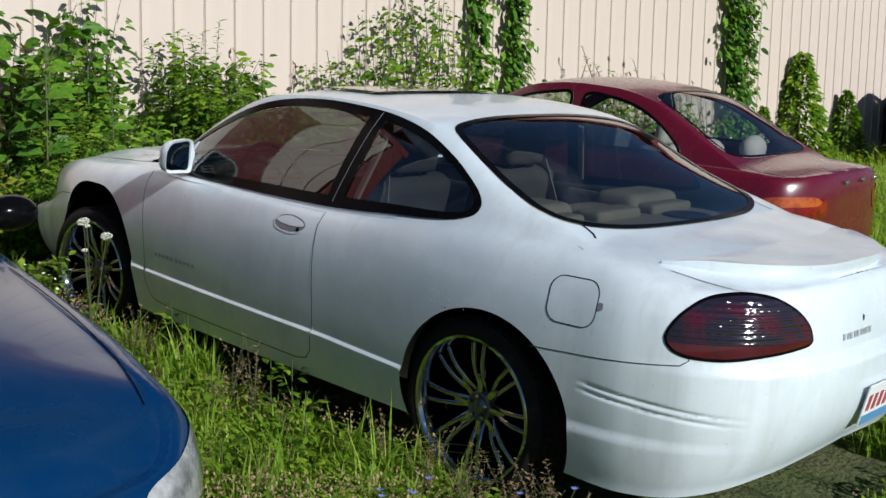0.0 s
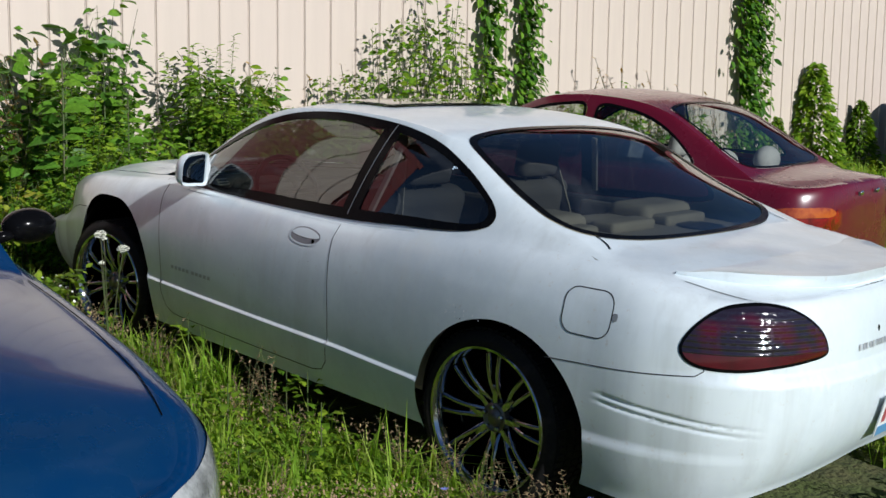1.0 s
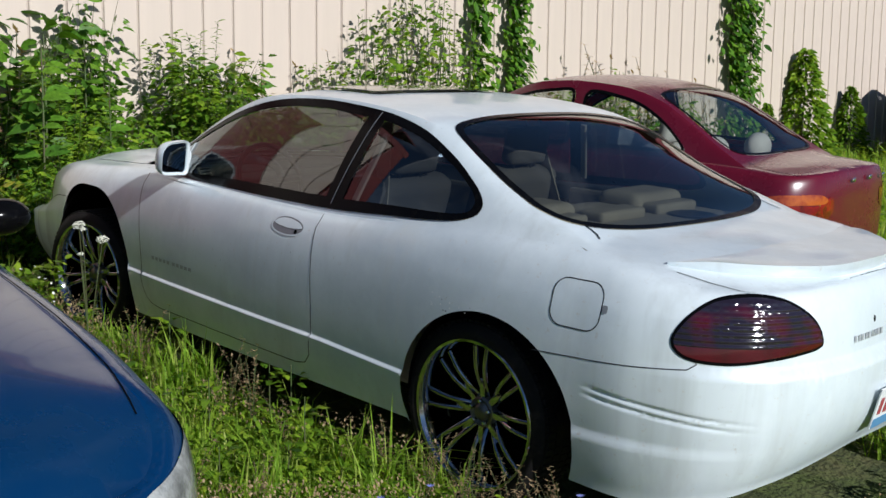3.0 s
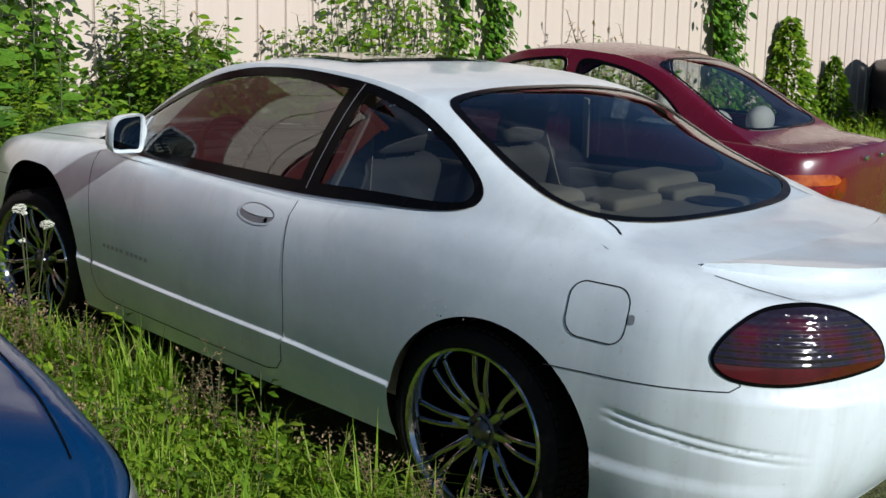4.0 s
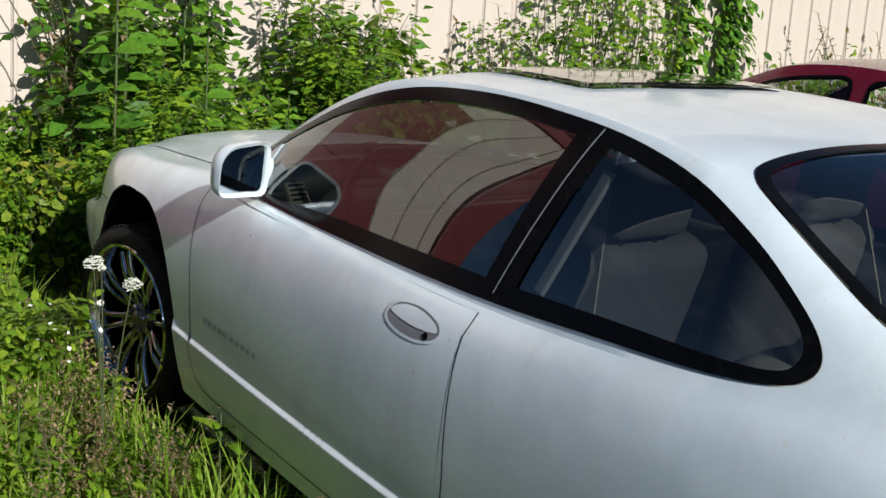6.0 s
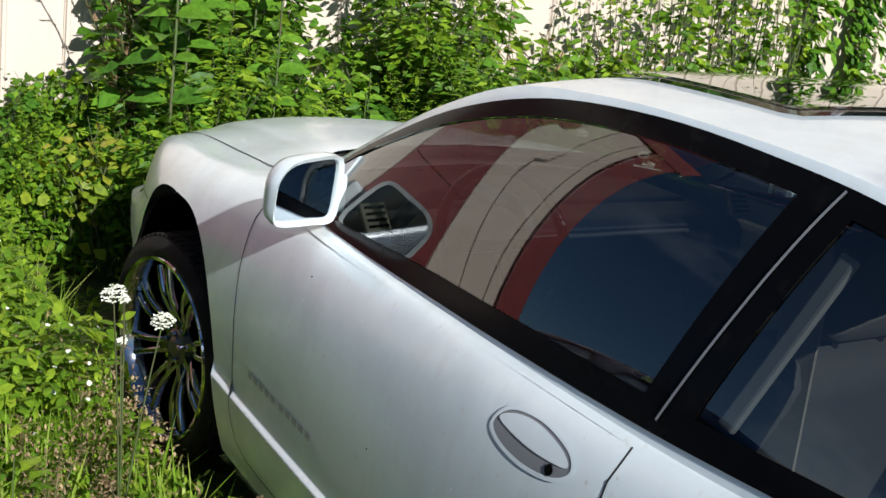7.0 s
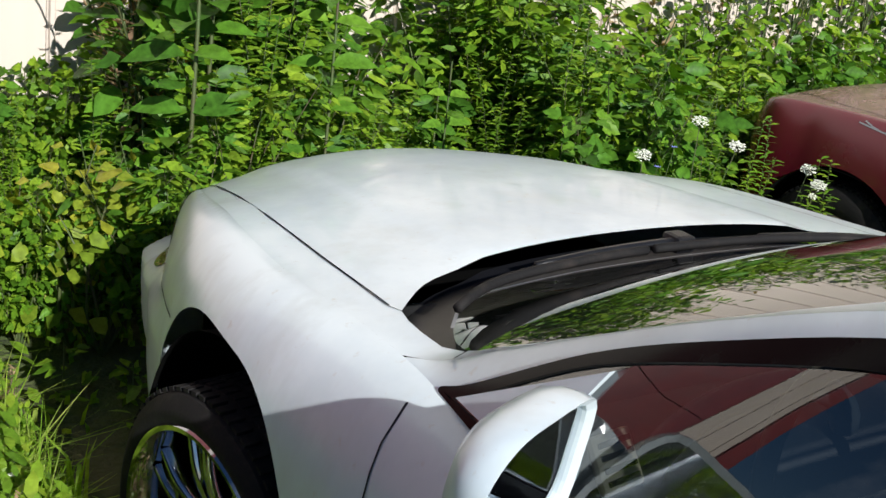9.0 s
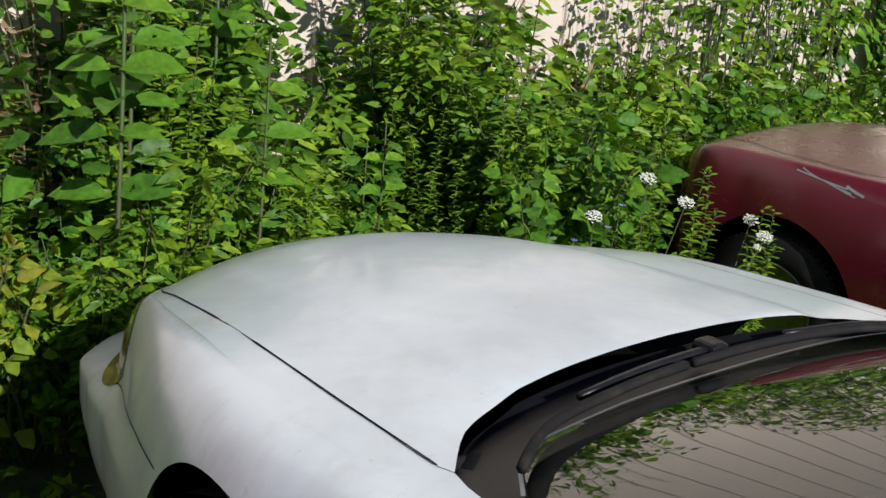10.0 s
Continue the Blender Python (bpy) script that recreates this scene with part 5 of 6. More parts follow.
BLUE_HEAD = [("headlamp", [(0.828, 1.47, 0.60), (0.80, 1.62, 0.632), (0.745, 1.84, 0.606), (0.62, 1.99, 0.575), (0.46, 2.07, 0.55), (0.44, 2.08, 0.49), (0.58, 2.02, 0.46), (0.73, 1.86, 0.45), (0.805, 1.64, 0.49)])]
blue_coupe, blue_shell = plain_car("compact_car", "glossy dark blue compact car with clear headlamps and black mirror", pose(-2.865, 0.29, -0.02, 0, 0, 181.0), BLUE, BLUE_PLAN, BLUE_RAIL, BLUE_MID, BLUE_PANES, BLUE_SHIELD, RED_BACK, (1.30, -1.25), 0.29,
                                   TAIL, BLUE_HEAD, glass=SIDEGLASS, hood=[(0.70, 0.80), (0.685, 1.2), (0.655, 1.55), (0.60, 1.78)])
for side in (-1, 1):
    bm = bmesh.new()
    bmesh.ops.create_uvsphere(bm, u_segments=24, v_segments=14, radius=1.0, matrix=Matrix.Translation((side * 0.945, 0.31, 0.965)) @ Matrix.Diagonal((0.105, 0.075, 0.068, 1)))
    bmesh.ops.bisect_plane(bm, geom=bm.verts[:] + bm.edges[:] + bm.faces[:], plane_co=(0, 0.28, 0), plane_no=(0, -1, 0), clear_outer=True)
    bmesh.ops.holes_fill(bm, edges=bm.edges[:])
    mm = part("wing_mirror", bm, BLACK, blue_coupe, "black door mirror", smooth=True, angle=50)
    bm = bmesh.new()
    tube(bm, [(side * 0.79, 0.34, 0.93), (side * 0.90, 0.325, 0.945)], 0.022, 10)
    part("mirror_stalk", bm, BLACK, mm, smooth=True)


# ---- plants ----
def leaf_material(name, a, b, c, gloss=0.42, thinness=0.22):
    m = dull(material(name, a, gloss), 0.16)
    t = m.node_tree
    p = t.nodes["Principled BSDF"]
    g = t.nodes.new("ShaderNodeNewGeometry")
    ramp = t.nodes.new("ShaderNodeValToRGB")
    ramp.color_ramp.elements[0].color = (*b, 1)
    ramp.color_ramp.elements[1].color = (*c, 1)
    mid = ramp.color_ramp.elements.new(0.5)
    mid.color = (*a, 1)
    info = t.nodes.new("ShaderNodeObjectInfo")
    add = t.nodes.new("ShaderNodeMath")
    add.operation = "MULTIPLY_ADD"
    add.inputs[1].default_value = 0.75
    half = t.nodes.new("ShaderNodeMath")
    half.operation = "MULTIPLY"
    half.inputs[1].default_value = 0.25
    t.links.new(info.outputs["Random"], half.inputs[0])
    t.links.new(g.outputs["Random Per Island"], add.inputs[0])
    t.links.new(half.outputs[0], add.inputs[2])
    t.links.new(add.outputs[0], ramp.inputs["Fac"])
    # blotches and veins inside a leaf
    co = t.nodes.new("ShaderNodeTexCoord")
    spots = t.nodes.new("ShaderNodeTexNoise")
    spots.inputs["Scale"].default_value = 42.0
    spots.inputs["Detail"].default_value = 5.0
    level = t.nodes.new("ShaderNodeMapRange")
    level.inputs["From Min"].default_value = 0.3
    level.inputs["From Max"].default_value = 0.7
    level.inputs["To Min"].default_value = 0.66
    level.inputs["To Max"].default_value = 1.28
    tone = t.nodes.new("ShaderNodeVectorMath")
    tone.operation = "SCALE"
    t.links.new(co.outputs["Object"], spots.inputs["Vector"])
    t.links.new(spots.outputs["Fac"], level.inputs["Value"])
    t.links.new(ramp.outputs["Color"], tone.inputs[0])
    t.links.new(level.outputs["Result"], tone.inputs["Scale"])
    t.links.new(tone.outputs["Vector"], p.inputs["Base Color"])
    thin = t.nodes.new("ShaderNodeBsdfTranslucent")
    bright = t.nodes.new("ShaderNodeMix")
    bright.data_type = "RGBA"
    bright.blend_type = "MULTIPLY"
    bright.inputs["Factor"].default_value = 1.0
    bright.inputs["B"].default_value = (1.9, 1.9, 0.25, 1)
    t.links.new(tone.outputs["Vector"], bright.inputs["A"])
    t.links.new(bright.outputs["Result"], thin.inputs["Color"])
    mix = t.nodes.new("ShaderNodeMixShader")
    mix.inputs["Fac"].default_value = thinness
    t.links.new(p.outputs["BSDF"], mix.inputs[1])
    t.links.new(thin.outputs["BSDF"], mix.inputs[2])
    t.links.new(mix.outputs["Shader"], t.nodes["Material Output"].inputs["Surface"])
    return m


LEAF = leaf_material("weed_leaf", (0.116, 0.218, 0.012), (0.034, 0.088, 0.008), (0.235, 0.322, 0.020), thinness=0.22)
DEEPLEAF = leaf_material("shrub_leaf", (0.080, 0.186, 0.015), (0.024, 0.072, 0.010), (0.165, 0.280, 0.020), thinness=0.20)
YELLOWLEAF = leaf_material("yellowing_leaf", (0.21, 0.26, 0.02), (0.12, 0.20, 0.015), (0.36, 0.33, 0.03))
GRASS = leaf_material("grass_blade", (0.235, 0.375, 0.030), (0.125, 0.250, 0.020), (0.400, 0.440, 0.120), 0.5, 0.42)
GROUNDLEAF = leaf_material("low_weed_leaf", (0.175, 0.285, 0.019), (0.080, 0.165, 0.013), (0.300, 0.375, 0.030), 0.42, 0.34)
DRY = leaf_material("dry_seedhead", (0.34, 0.235, 0.14), (0.21, 0.13, 0.075), (0.44, 0.34, 0.20), 0.8)
STEM = vary(material("green_stem", (0.06, 0.10, 0.022), 0.6), (0.08, 0.05, 0.03), 6, 0.4, 0.7)
PETAL = material("white_petal", (0.74, 0.74, 0.62), 0.6)
BLUEPETAL = material("blue_petal", (0.22, 0.25, 0.62), 0.6)
rng = np.random.default_rng(7)


class Leaves:
    """Gathers leaves and blades as plain faces."""

    def __init__(self):
        self.v, self.f = [], []

    def leaf(self, base, way, up, length, width, droop=0.25, lobes=0.0):
        way = way / (np.linalg.norm(way) + 1e-9)
        side = np.cross(way, up)
        side /= np.linalg.norm(side) + 1e-9
        nrm = np.cross(side, way)
        k = len(self.v)
        down = np.array((0, 0, droop * length))
        mid, tip = base + way * length * 0.45 - down * 0.2, base + way * length - down
        fold = nrm * width * 0.14
        if length < 0.085:
            q1, q2 = base + way * length * 0.28 - down * 0.08, base + way * length * 0.66 - down * 0.45
            self.v += [base, q1 + side * width * 0.5 + fold, q1 - side * width * 0.5 + fold, q2 + side * width * 0.36 - fold, q2 - side * width * 0.36 - fold, tip]
            self.f += [(k, k + 2, k + 1), (k + 1, k + 2, k + 4, k + 3), (k + 3, k + 4, k + 5)]
            return
        q = base + way * length * 0.2 - down * 0.04
        r = base + way * length * 0.75 - down * 0.56
        self.v += [base, q + side * width * 0.36 + fold, q, q - side * width * 0.36 + fold, mid + side * width * 0.5 + fold, mid, mid - side * width * 0.5 + fold,
                   r + side * width * (0.34 + lobes) + fold, r, r - side * width * (0.34 + lobes) + fold, tip]
        self.f += [(k, k + 2, k + 1), (k, k + 3, k + 2), (k + 1, k + 2, k + 5, k + 4), (k + 2, k + 3, k + 6, k + 5), (k + 4, k + 5, k + 8, k + 7), (k + 5, k + 6, k + 9, k + 8), (k + 7, k + 8, k + 10), (k + 8, k + 9, k + 10)]

    def lobed(self, base, way, up, length, width, droop=0.25):
        """A broad leaf with three pointed lobes, folded along its middle."""
        way = way / (np.linalg.norm(way) + 1e-9)
        side = np.cross(way, up)
        side /= np.linalg.norm(side) + 1e-9
        nrm = np.cross(side, way)
        k = len(self.v)
        put = lambda u, q: base + way * length * u + side * width * q + nrm * width * (0.30 * abs(q) - 0.05) - np.array((0, 0, droop * length * u * u))
        rim = ((0.0, 0.0), (-0.06, 0.22), (0.16, 0.46), (0.44, 0.60), (0.46, 0.33), (0.68, 0.36), (1.0, 0.0), (0.68, -0.36), (0.46, -0.33), (0.44, -0.60), (0.16, -0.46), (-0.06, -0.22))
        self.v += [put(0.42, 0.0)] + [put(u, q) for u, q in rim]
        self.f += [(k, k + 1 + i, k + 1 + (i + 1) % 12) for i in range(12)]

    def blade(self, base, lean, height, width, bend):
        side = np.cross(lean, (0, 0, 1.0))
        side = side / (np.linalg.norm(side) + 1e-9) * width / 2
        k = len(self.v)
        p1 = base + np.array((0, 0, height * 0.5)) + lean * height * 0.15
        p2 = base + np.array((0, 0, height * (0.92 - 0.35 * bend))) + lean * height * (0.30 + 0.45 * bend)
        self.v += [base - side, base + side, p1 - side * 0.85, p1 + side * 0.85, p2]
        self.f += [(k, k + 1, k + 3, k + 2), (k + 2, k + 3, k + 4)]

    def stem(self, pts, r0, r1, sides=4):
        k = len(self.v)
        n = len(pts)
        for i, p in enumerate(pts):
            r = r0 + (r1 - r0) * i / (n - 1)
            for j in range(sides):
                a = j * math.tau / sides
                self.v.append(np.array(p) + (r * math.cos(a), r * math.sin(a), 0))
        for i in range(n - 1):
            for j in range(sides):
                self.f.append((k + i * sides + j, k + i * sides + (j + 1) % sides, k + (i + 1) * sides + (j + 1) % sides, k + (i + 1) * sides + j))

    def mesh(self, name, mat, smooth=True):
        return mesh_of(name, self.v, self.f, mat, smooth=smooth)


def polar(a, elev=0.0):
    return np.array((math.cos(a) * math.cos(elev), math.sin(a) * math.cos(elev), math.sin(elev)))


def plant(name, label, stems, leaves, leaf_mat, category="plant"):
    p = tagged(new(name), label, category)
    s = new("stem", stems.mesh("stem", STEM))
    s.parent = p
    tagged(s, kind="stuff")
    l = new("leaves", leaves.mesh("leaves", leaf_mat))
    l.parent = p
    tagged(l, kind="stuff")
    p.location = (0, 0, -60)
    return p


def goldenrod(h):
    """A tall weed with narrow leaves all the way up one to four stems."""
    st, lv = Leaves(), Leaves()
    for q in range(rng.integers(2, 5)):
        a = rng.uniform(0, 6.28)
        top = h * rng.uniform(0.75, 1.0)
        lean = polar(a) * rng.uniform(0.02, 0.16) * top
        foot = polar(rng.uniform(0, 6.28)) * rng.uniform(0, 0.08)
        pts = [foot + lean * u * u + np.array((0, 0, top * u)) for u in np.linspace(0, 1, 6)]
        st.stem(pts, 0.0045, 0.0015)
        n = int(top * 64)
        for i in range(n):
            u = 0.12 + 0.88 * i / n
            b = foot + lean * u * u + np.array((0, 0, top * u))
            sz = 0.135 * (1.0 - 0.45 * u) * rng.uniform(0.75, 1.2)
            lv.leaf(b, polar(i * 2.4 + rng.uniform(-0.4, 0.4), rng.uniform(0.15, 0.75)), np.array((0, -0.4, 0.9)), sz, sz * 0.25, 0.35)
    return plant("tall_weed", "tall green weed with narrow pointed leaves", st, lv, LEAF)


def shrub(h, r, mat=DEEPLEAF, size=0.07, count=260, wide=0.62, name="shrub", label="leafy green shrub with rounded leaves", lobes=False):
    """Branching stems with broad leaves."""
    st, lv = Leaves(), Leaves()
    arms = int(5 + h * 3)
    for q in range(arms):
        a = q * 2.4 + rng.uniform(-0.5, 0.5)
        top = h * rng.uniform(0.55, 1.0)
        out = polar(a) * r * rng.uniform(0.35, 1.0)
        mid = rng.normal(0, 0.05, 3)
        pts = [np.array((0, 0, top * u)) + out * u**1.5 + mid * math.sin(u * 3.14) for u in np.linspace(0, 1, 7)]
        st.stem(pts, 0.009, 0.002)
        for i in range(count // arms):
            u = 0.15 + 0.85 * rng.uniform(0, 1) ** 0.7
            j = min(int(u * 6), 5)
            b = pts[j] + (pts[j + 1] - pts[j]) * (u * 6 - j)
            w = polar(rng.uniform(0, 6.28), rng.uniform(-0.35, 0.6))
            twig = w * rng.uniform(0.02, 0.12)
            sz = size * rng.uniform(0.6, 1.35) * (1.5 if i % 17 == 0 else 1.0)
            up = np.array((0, -0.70, 0.70)) + rng.normal(0, 0.55, 3)
            if lobes:
                lv.lobed(b + twig, w, up, sz, sz * wide * rng.uniform(0.85, 1.15), 0.3)
            else:
                lv.leaf(b + twig, w, up, sz, sz * wide * rng.uniform(0.85, 1.15), 0.3, rng.uniform(-0.05, 0.12))
            if i % 5 == 0:
                st.stem([b, b + twig], 0.0025, 0.0015, 3)
    return plant(name, label, st, lv, mat)


def cone_shrub(h, r, name, label):
    """A dense pointed bush."""
    st, lv = Leaves(), Leaves()
    st.stem([np.array((0, 0, h * u)) for u in (0, 0.5, 1)], 0.02, 0.004, 6)
    for i in range(1500):
        u = rng.uniform(0, 1) ** 1.4
        a = rng.uniform(0, math.tau)
        q = r * (1 - u) ** 0.8 * rng.uniform(0.55, 1.1)
        b = polar(a) * q + np.array((0, 0, h * (0.04 + 0.96 * u)))
        sz = rng.uniform(0.07, 0.14)
        lv.leaf(b, polar(a, rng.uniform(-0.5, 0.5)), np.array((0, -0.5, 0.85)) + rng.normal(0, 0.3, 3), sz, sz * 0.6, 0.3)
        if i % 30 == 0:
            st.stem([np.array((0, 0, b[2] * 0.9)), b], 0.004, 0.002, 3)
    return plant(name, label, st, lv, LEAF, "shrub")


def milkweed(h):
    """One thick stem with pairs of large leaves."""
    st, lv = Leaves(), Leaves()
    st.stem([np.array((0.02 * math.sin(u * 2), 0.01 * u, h * u)) for u in np.linspace(0, 1, 7)], 0.010, 0.005, 6)
    n = int(h / 0.105)
    for i in range(n):
        u = 0.15 + 0.83 * i / n
        for k in (0, 1):
            a = i * 1.57 + k * 3.14 + rng.uniform(-0.25, 0.25)
            sz = rng.uniform(0.18, 0.27) * (1.1 - 0.4 * u)
            w = polar(a, rng.uniform(0.1, 0.55))
            lv.leaf(np.array((0, 0, h * u)) + w * 0.015, w, np.array((0, -0.8, 0.6)) + rng.normal(0, 0.25, 3), sz, sz * 0.42, 0.35, 0.05)
    return plant("tall_weed", "tall thick-stemmed weed with large oval leaves", st, lv, DEEPLEAF)


def creeper(h, r):
    """A climbing plant hanging on the wall: a column of overlapping leaves."""
    st, lv = Leaves(), Leaves()
    for q in range(3):
        st.stem([np.array((0.05 * math.sin(u * 5 + q * 2) + (q - 1) * r * 0.3, -0.02, h * u)) for u in np.linspace(0, 1, 10)], 0.014, 0.004)
    for i in range(int(h * 240 * r / 0.3)):
        u = rng.uniform(0, 1)
        wd = r * (0.75 + 0.35 * math.sin(u * 9 + 1) * math.sin(u * 23)) * (1.0 if u < 0.85 else 0.8)
        b = np.array((rng.normal(0, 0.45) * wd, -abs(rng.normal(0.05, 0.09)), h * u))
        w = polar(rng.uniform(3.5, 5.9), rng.uniform(-1.1, 0.25))
        sz = rng.uniform(0.06, 0.125)
        lv.leaf(b, w, np.array((0, -0.6, 0.8)) + rng.normal(0, 0.25, 3), sz, sz * rng.uniform(0.55, 0.8), 0.3, 0.08)
    return plant("climbing_vine", "leafy green vine climbing the siding", st, lv, DEEPLEAF, "vine")


def lace_flower(h, heads):
    """Thin stems that carry flat white flower heads."""
    p = tagged(new("wildflower"), "wild carrot with flat white lacy flower heads", "flower")
    st, lv = Leaves(), Leaves()
    fl = Leaves()
    for dx, dy, dz, kind in heads:
        st.stem([np.array((dx * u**1.4, dy * u**1.4, (h + dz) * u)) for u in np.linspace(0, 1, 6)], 0.0035, 0.002)
        c = np.array((dx, dy, h + dz))
        for i in range(70 if kind else 34):
            a, q = i * 2.4, math.sqrt(i / 70) * (0.029 if kind else 0.020)
            o = c + np.array((q * math.cos(a), q * math.sin(a), 0.012 - q * q * 8 + 0.45 * q * (0.6 * math.cos(a) + 0.8 * math.sin(a)) + rng.uniform(-0.004, 0.004)))
            for k in range(2):
                fl.leaf(o, polar(rng.uniform(0, 6.28), rng.uniform(-0.2, 0.8)), np.array((-0.4, -0.5, 0.8)), 0.0060, 0.0060, 0.0)
            if i % 4 == 0:
                st.stem([c - (0, 0, 0.02), o], 0.0012, 0.0008, 3)
    for i in range(12):
        b = np.array((0, 0, h * rng.uniform(0.05, 0.5)))
        lv.leaf(b, polar(rng.uniform(0, 6.28), 0.5), np.array((0, 0, 1.0)), 0.09, 0.02, 0.5)
    for nm, g, mat in (("stem", st, STEM), ("leaves", lv, LEAF), ("flower_head", fl, PETAL)):
        o = tagged(new(nm, g.mesh(nm, mat)), kind="stuff")
        o.parent = p
    return p


def dry_weed(h):
    """A thin branching weed with brownish seed heads."""
    st, lv = Leaves(), Leaves()
    for q in range(7):
        a = rng.uniform(0, 6.28)
        top = h * rng.uniform(0.6, 1.0)
        lean = polar(a) * top * rng.uniform(0.1, 0.4)
        pts = [lean * u * u + np.array((0, 0, top * u)) for u in np.linspace(0, 1, 5)]
        st.stem(pts, 0.0028, 0.0012, 3)
        for i in range(26):
            u = rng.uniform(0.35, 1.0)
            b = lean * u * u + np.array((0, 0, top * u))
            lv.leaf(b, polar(rng.uniform(0, 6.28), rng.uniform(0, 0.9)), np.array((0, 0, 1.0)), rng.uniform(0.012, 0.03), rng.uniform(0.006, 0.012), 0.1)
    return plant("seeding_weed", "thin dry weed with brown seed heads", st, lv, DRY)


def herb(h):
    """A low broad-leaved plant."""
    st, lv = Leaves(), Leaves()
    for i in range(16):
        a = i * 2.4
        u = rng.uniform(0.1, 1.0)
        b = np.array((0, 0, h * u * 0.8))
        sz = rng.uniform(0.035, 0.075)
        lv.leaf(b + polar(a) * 0.03, polar(a, rng.uniform(0.1, 0.8)), np.array((0, 0, 1.0)), sz, sz * 0.5, 0.4)
    st.stem([np.array((0, 0, h * u * 0.85)) for u in (0, 0.5, 1)], 0.004, 0.002, 4)
    return plant("low_weed", "low green weed with small broad leaves", st, lv, LEAF)


def stand(kind, x, y, turn=None, scale=1.0, tilt=0.0, group=""):
    q = copy_thing(kind, Matrix.Translation((x, y, ground_z(x, y) - 0.02)) @ pose(0, 0, 0, tilt, 0, rng.uniform(-55, 55) if turn is None else turn) @ Matrix.Diagonal((scale, scale, scale, 1)))
    if group:
        tagged(q, group=group)
    return q


RODS = [goldenrod(h) for h in (1.5, 1.65, 1.8, 1.95)]
SHRUBS = [shrub(1.45, 0.42, DEEPLEAF, 0.092, 640, 0.58), shrub(1.3, 0.5, LEAF, 0.066, 820, 0.95, label="leafy vine-like shrub with broad lobed leaves", lobes=True), shrub(1.65, 0.40, LEAF, 0.080, 900, 0.36),
          shrub(1.0, 0.45, DEEPLEAF, 0.064, 640, 0.95, label="leafy vine-like shrub with broad lobed leaves", lobes=True), shrub(1.25, 0.42, LEAF, 0.076, 860, 0.34)]
SPARSE = [shrub(2.6, 0.35, LEAF, 0.072, 420, 0.5, "sapling", "slender sapling with small green leaves"), shrub(2.2, 0.3, LEAF, 0.072, 360, 0.5, "sapling", "slender sapling with small green leaves")]
MILK = [milkweed(h) for h in (1.25, 1.55)]
YELLOW = shrub(0.75, 0.20, YELLOWLEAF, 0.056, 100, 0.8, "yellowing_weed", "weed with yellowing rounded leaves")
DRIES = [dry_weed(h) for h in (0.32, 0.42, 0.55)]
HERBS = [herb(h) for h in (0.18, 0.26, 0.34)]

# a thicket between the noses of the cars and the wall
def free(x, y):
    """Clear of the parked cars."""
    return not (abs(x) < 0.98 and -2.7 < y < 2.62) and not (abs(x) < 0.58 and y < 2.84) and not (1.98 < x < 3.82 and -1.25 < y < 3.05) and not (-3.95 < x < -1.98 and -1.95 < y < 2.5)


spots = []
for i in range(900):
    x, y = rng.uniform(-5.2, 3.4), rng.uniform(2.62, 3.92)
    if -1.1 < x < -0.42 and y < 3.0:
        continue
    gap = 0.19 if y < 3.5 else 0.23
    if free(x, y) and all((x - a) ** 2 + (y - b) ** 2 > gap * gap for a, b in spots):
        spots.append((x, y))
crest = curve((-6, 0.8), (-1.2, 0.84), (-0.85, 0.86), (-0.62, 0.92), (-0.45, 1.08), (-0.3, 1.68), (-0.18, 1.92), (0.05, 1.82), (0.3, 1.78), (0.5, 1.45), (0.73, 1.22), (0.95, 1.30), (1.1, 1.60), (1.35, 1.92), (1.6, 1.60), (1.85, 1.22), (2.15, 1.16), (2.4, 1.16), (2.65, 1.22), (3.0, 1.22), (3.4, 1.15))
for k, (x, y) in enumerate(spots[:290]):
    front = (y - 2.62) / 1.3
    tall = float(crest(x)) * (0.58 + 0.42 * front) * rng.uniform(0.74, 1.0)
    r = rng.uniform()
    if r < 0.36:
        j = rng.integers(4)
        stand(RODS[j], x, y, scale=1.04 * tall / (1.5, 1.65, 1.8, 1.95)[j], group="weeds along the wall")
    elif r < 0.94:
        j = (0, 1, 2, 2, 3, 4, 4)[rng.integers(7)] if x > -0.5 else (0, 1, 1, 3, 4)[rng.integers(5)]
        stand(SHRUBS[j], x, y, scale=tall / (1.45, 1.3, 1.65, 1.0, 1.25)[j], group="weeds along the wall")
    else:
        stand(MILK[rng.integers(2)], x, y, scale=tall / 1.4, group="weeds along the wall")
for x, y, s in ((-0.29, 3.0, 1.0), (-0.12, 3.3, 1.02), (0.35, 3.6, 1.0)):
    stand(MILK[1], x, y, scale=s, group="weeds along the wall")
for x, y, s in ((0.09, 3.27, 0.82), (0.25, 3.72, 0.85), (1.2, 3.8, 0.9), (1.55, 3.72, 0.95), (1.3, 3.6, 0.9)):
    stand(RODS[3], x, y, scale=s, group="weeds along the wall")
for x, y, s in ((0.2, 3.82, 1.0), (1.25, 3.75, 1.08), (1.5, 3.7, 1.12), (1.7, 3.8, 0.98)):
    stand(SHRUBS[2], x, y, scale=s, group="weeds along the wall")
for x, y in ((-0.54, 2.98), (-0.62, 3.08)):
    stand(YELLOW, x, y, scale=0.95, group="weeds along the wall")
for x, y, s in ((3.35, 3.7, 0.95), (3.8, 3.75, 1.0), (4.15, 3.8, 0.95), (4.5, 3.75, 0.9), (3.05, 3.75, 0.72), (2.75, 3.8, 0.7)):
    stand(SPARSE[rng.integers(2)], x, y, scale=s, group="saplings by the wall")
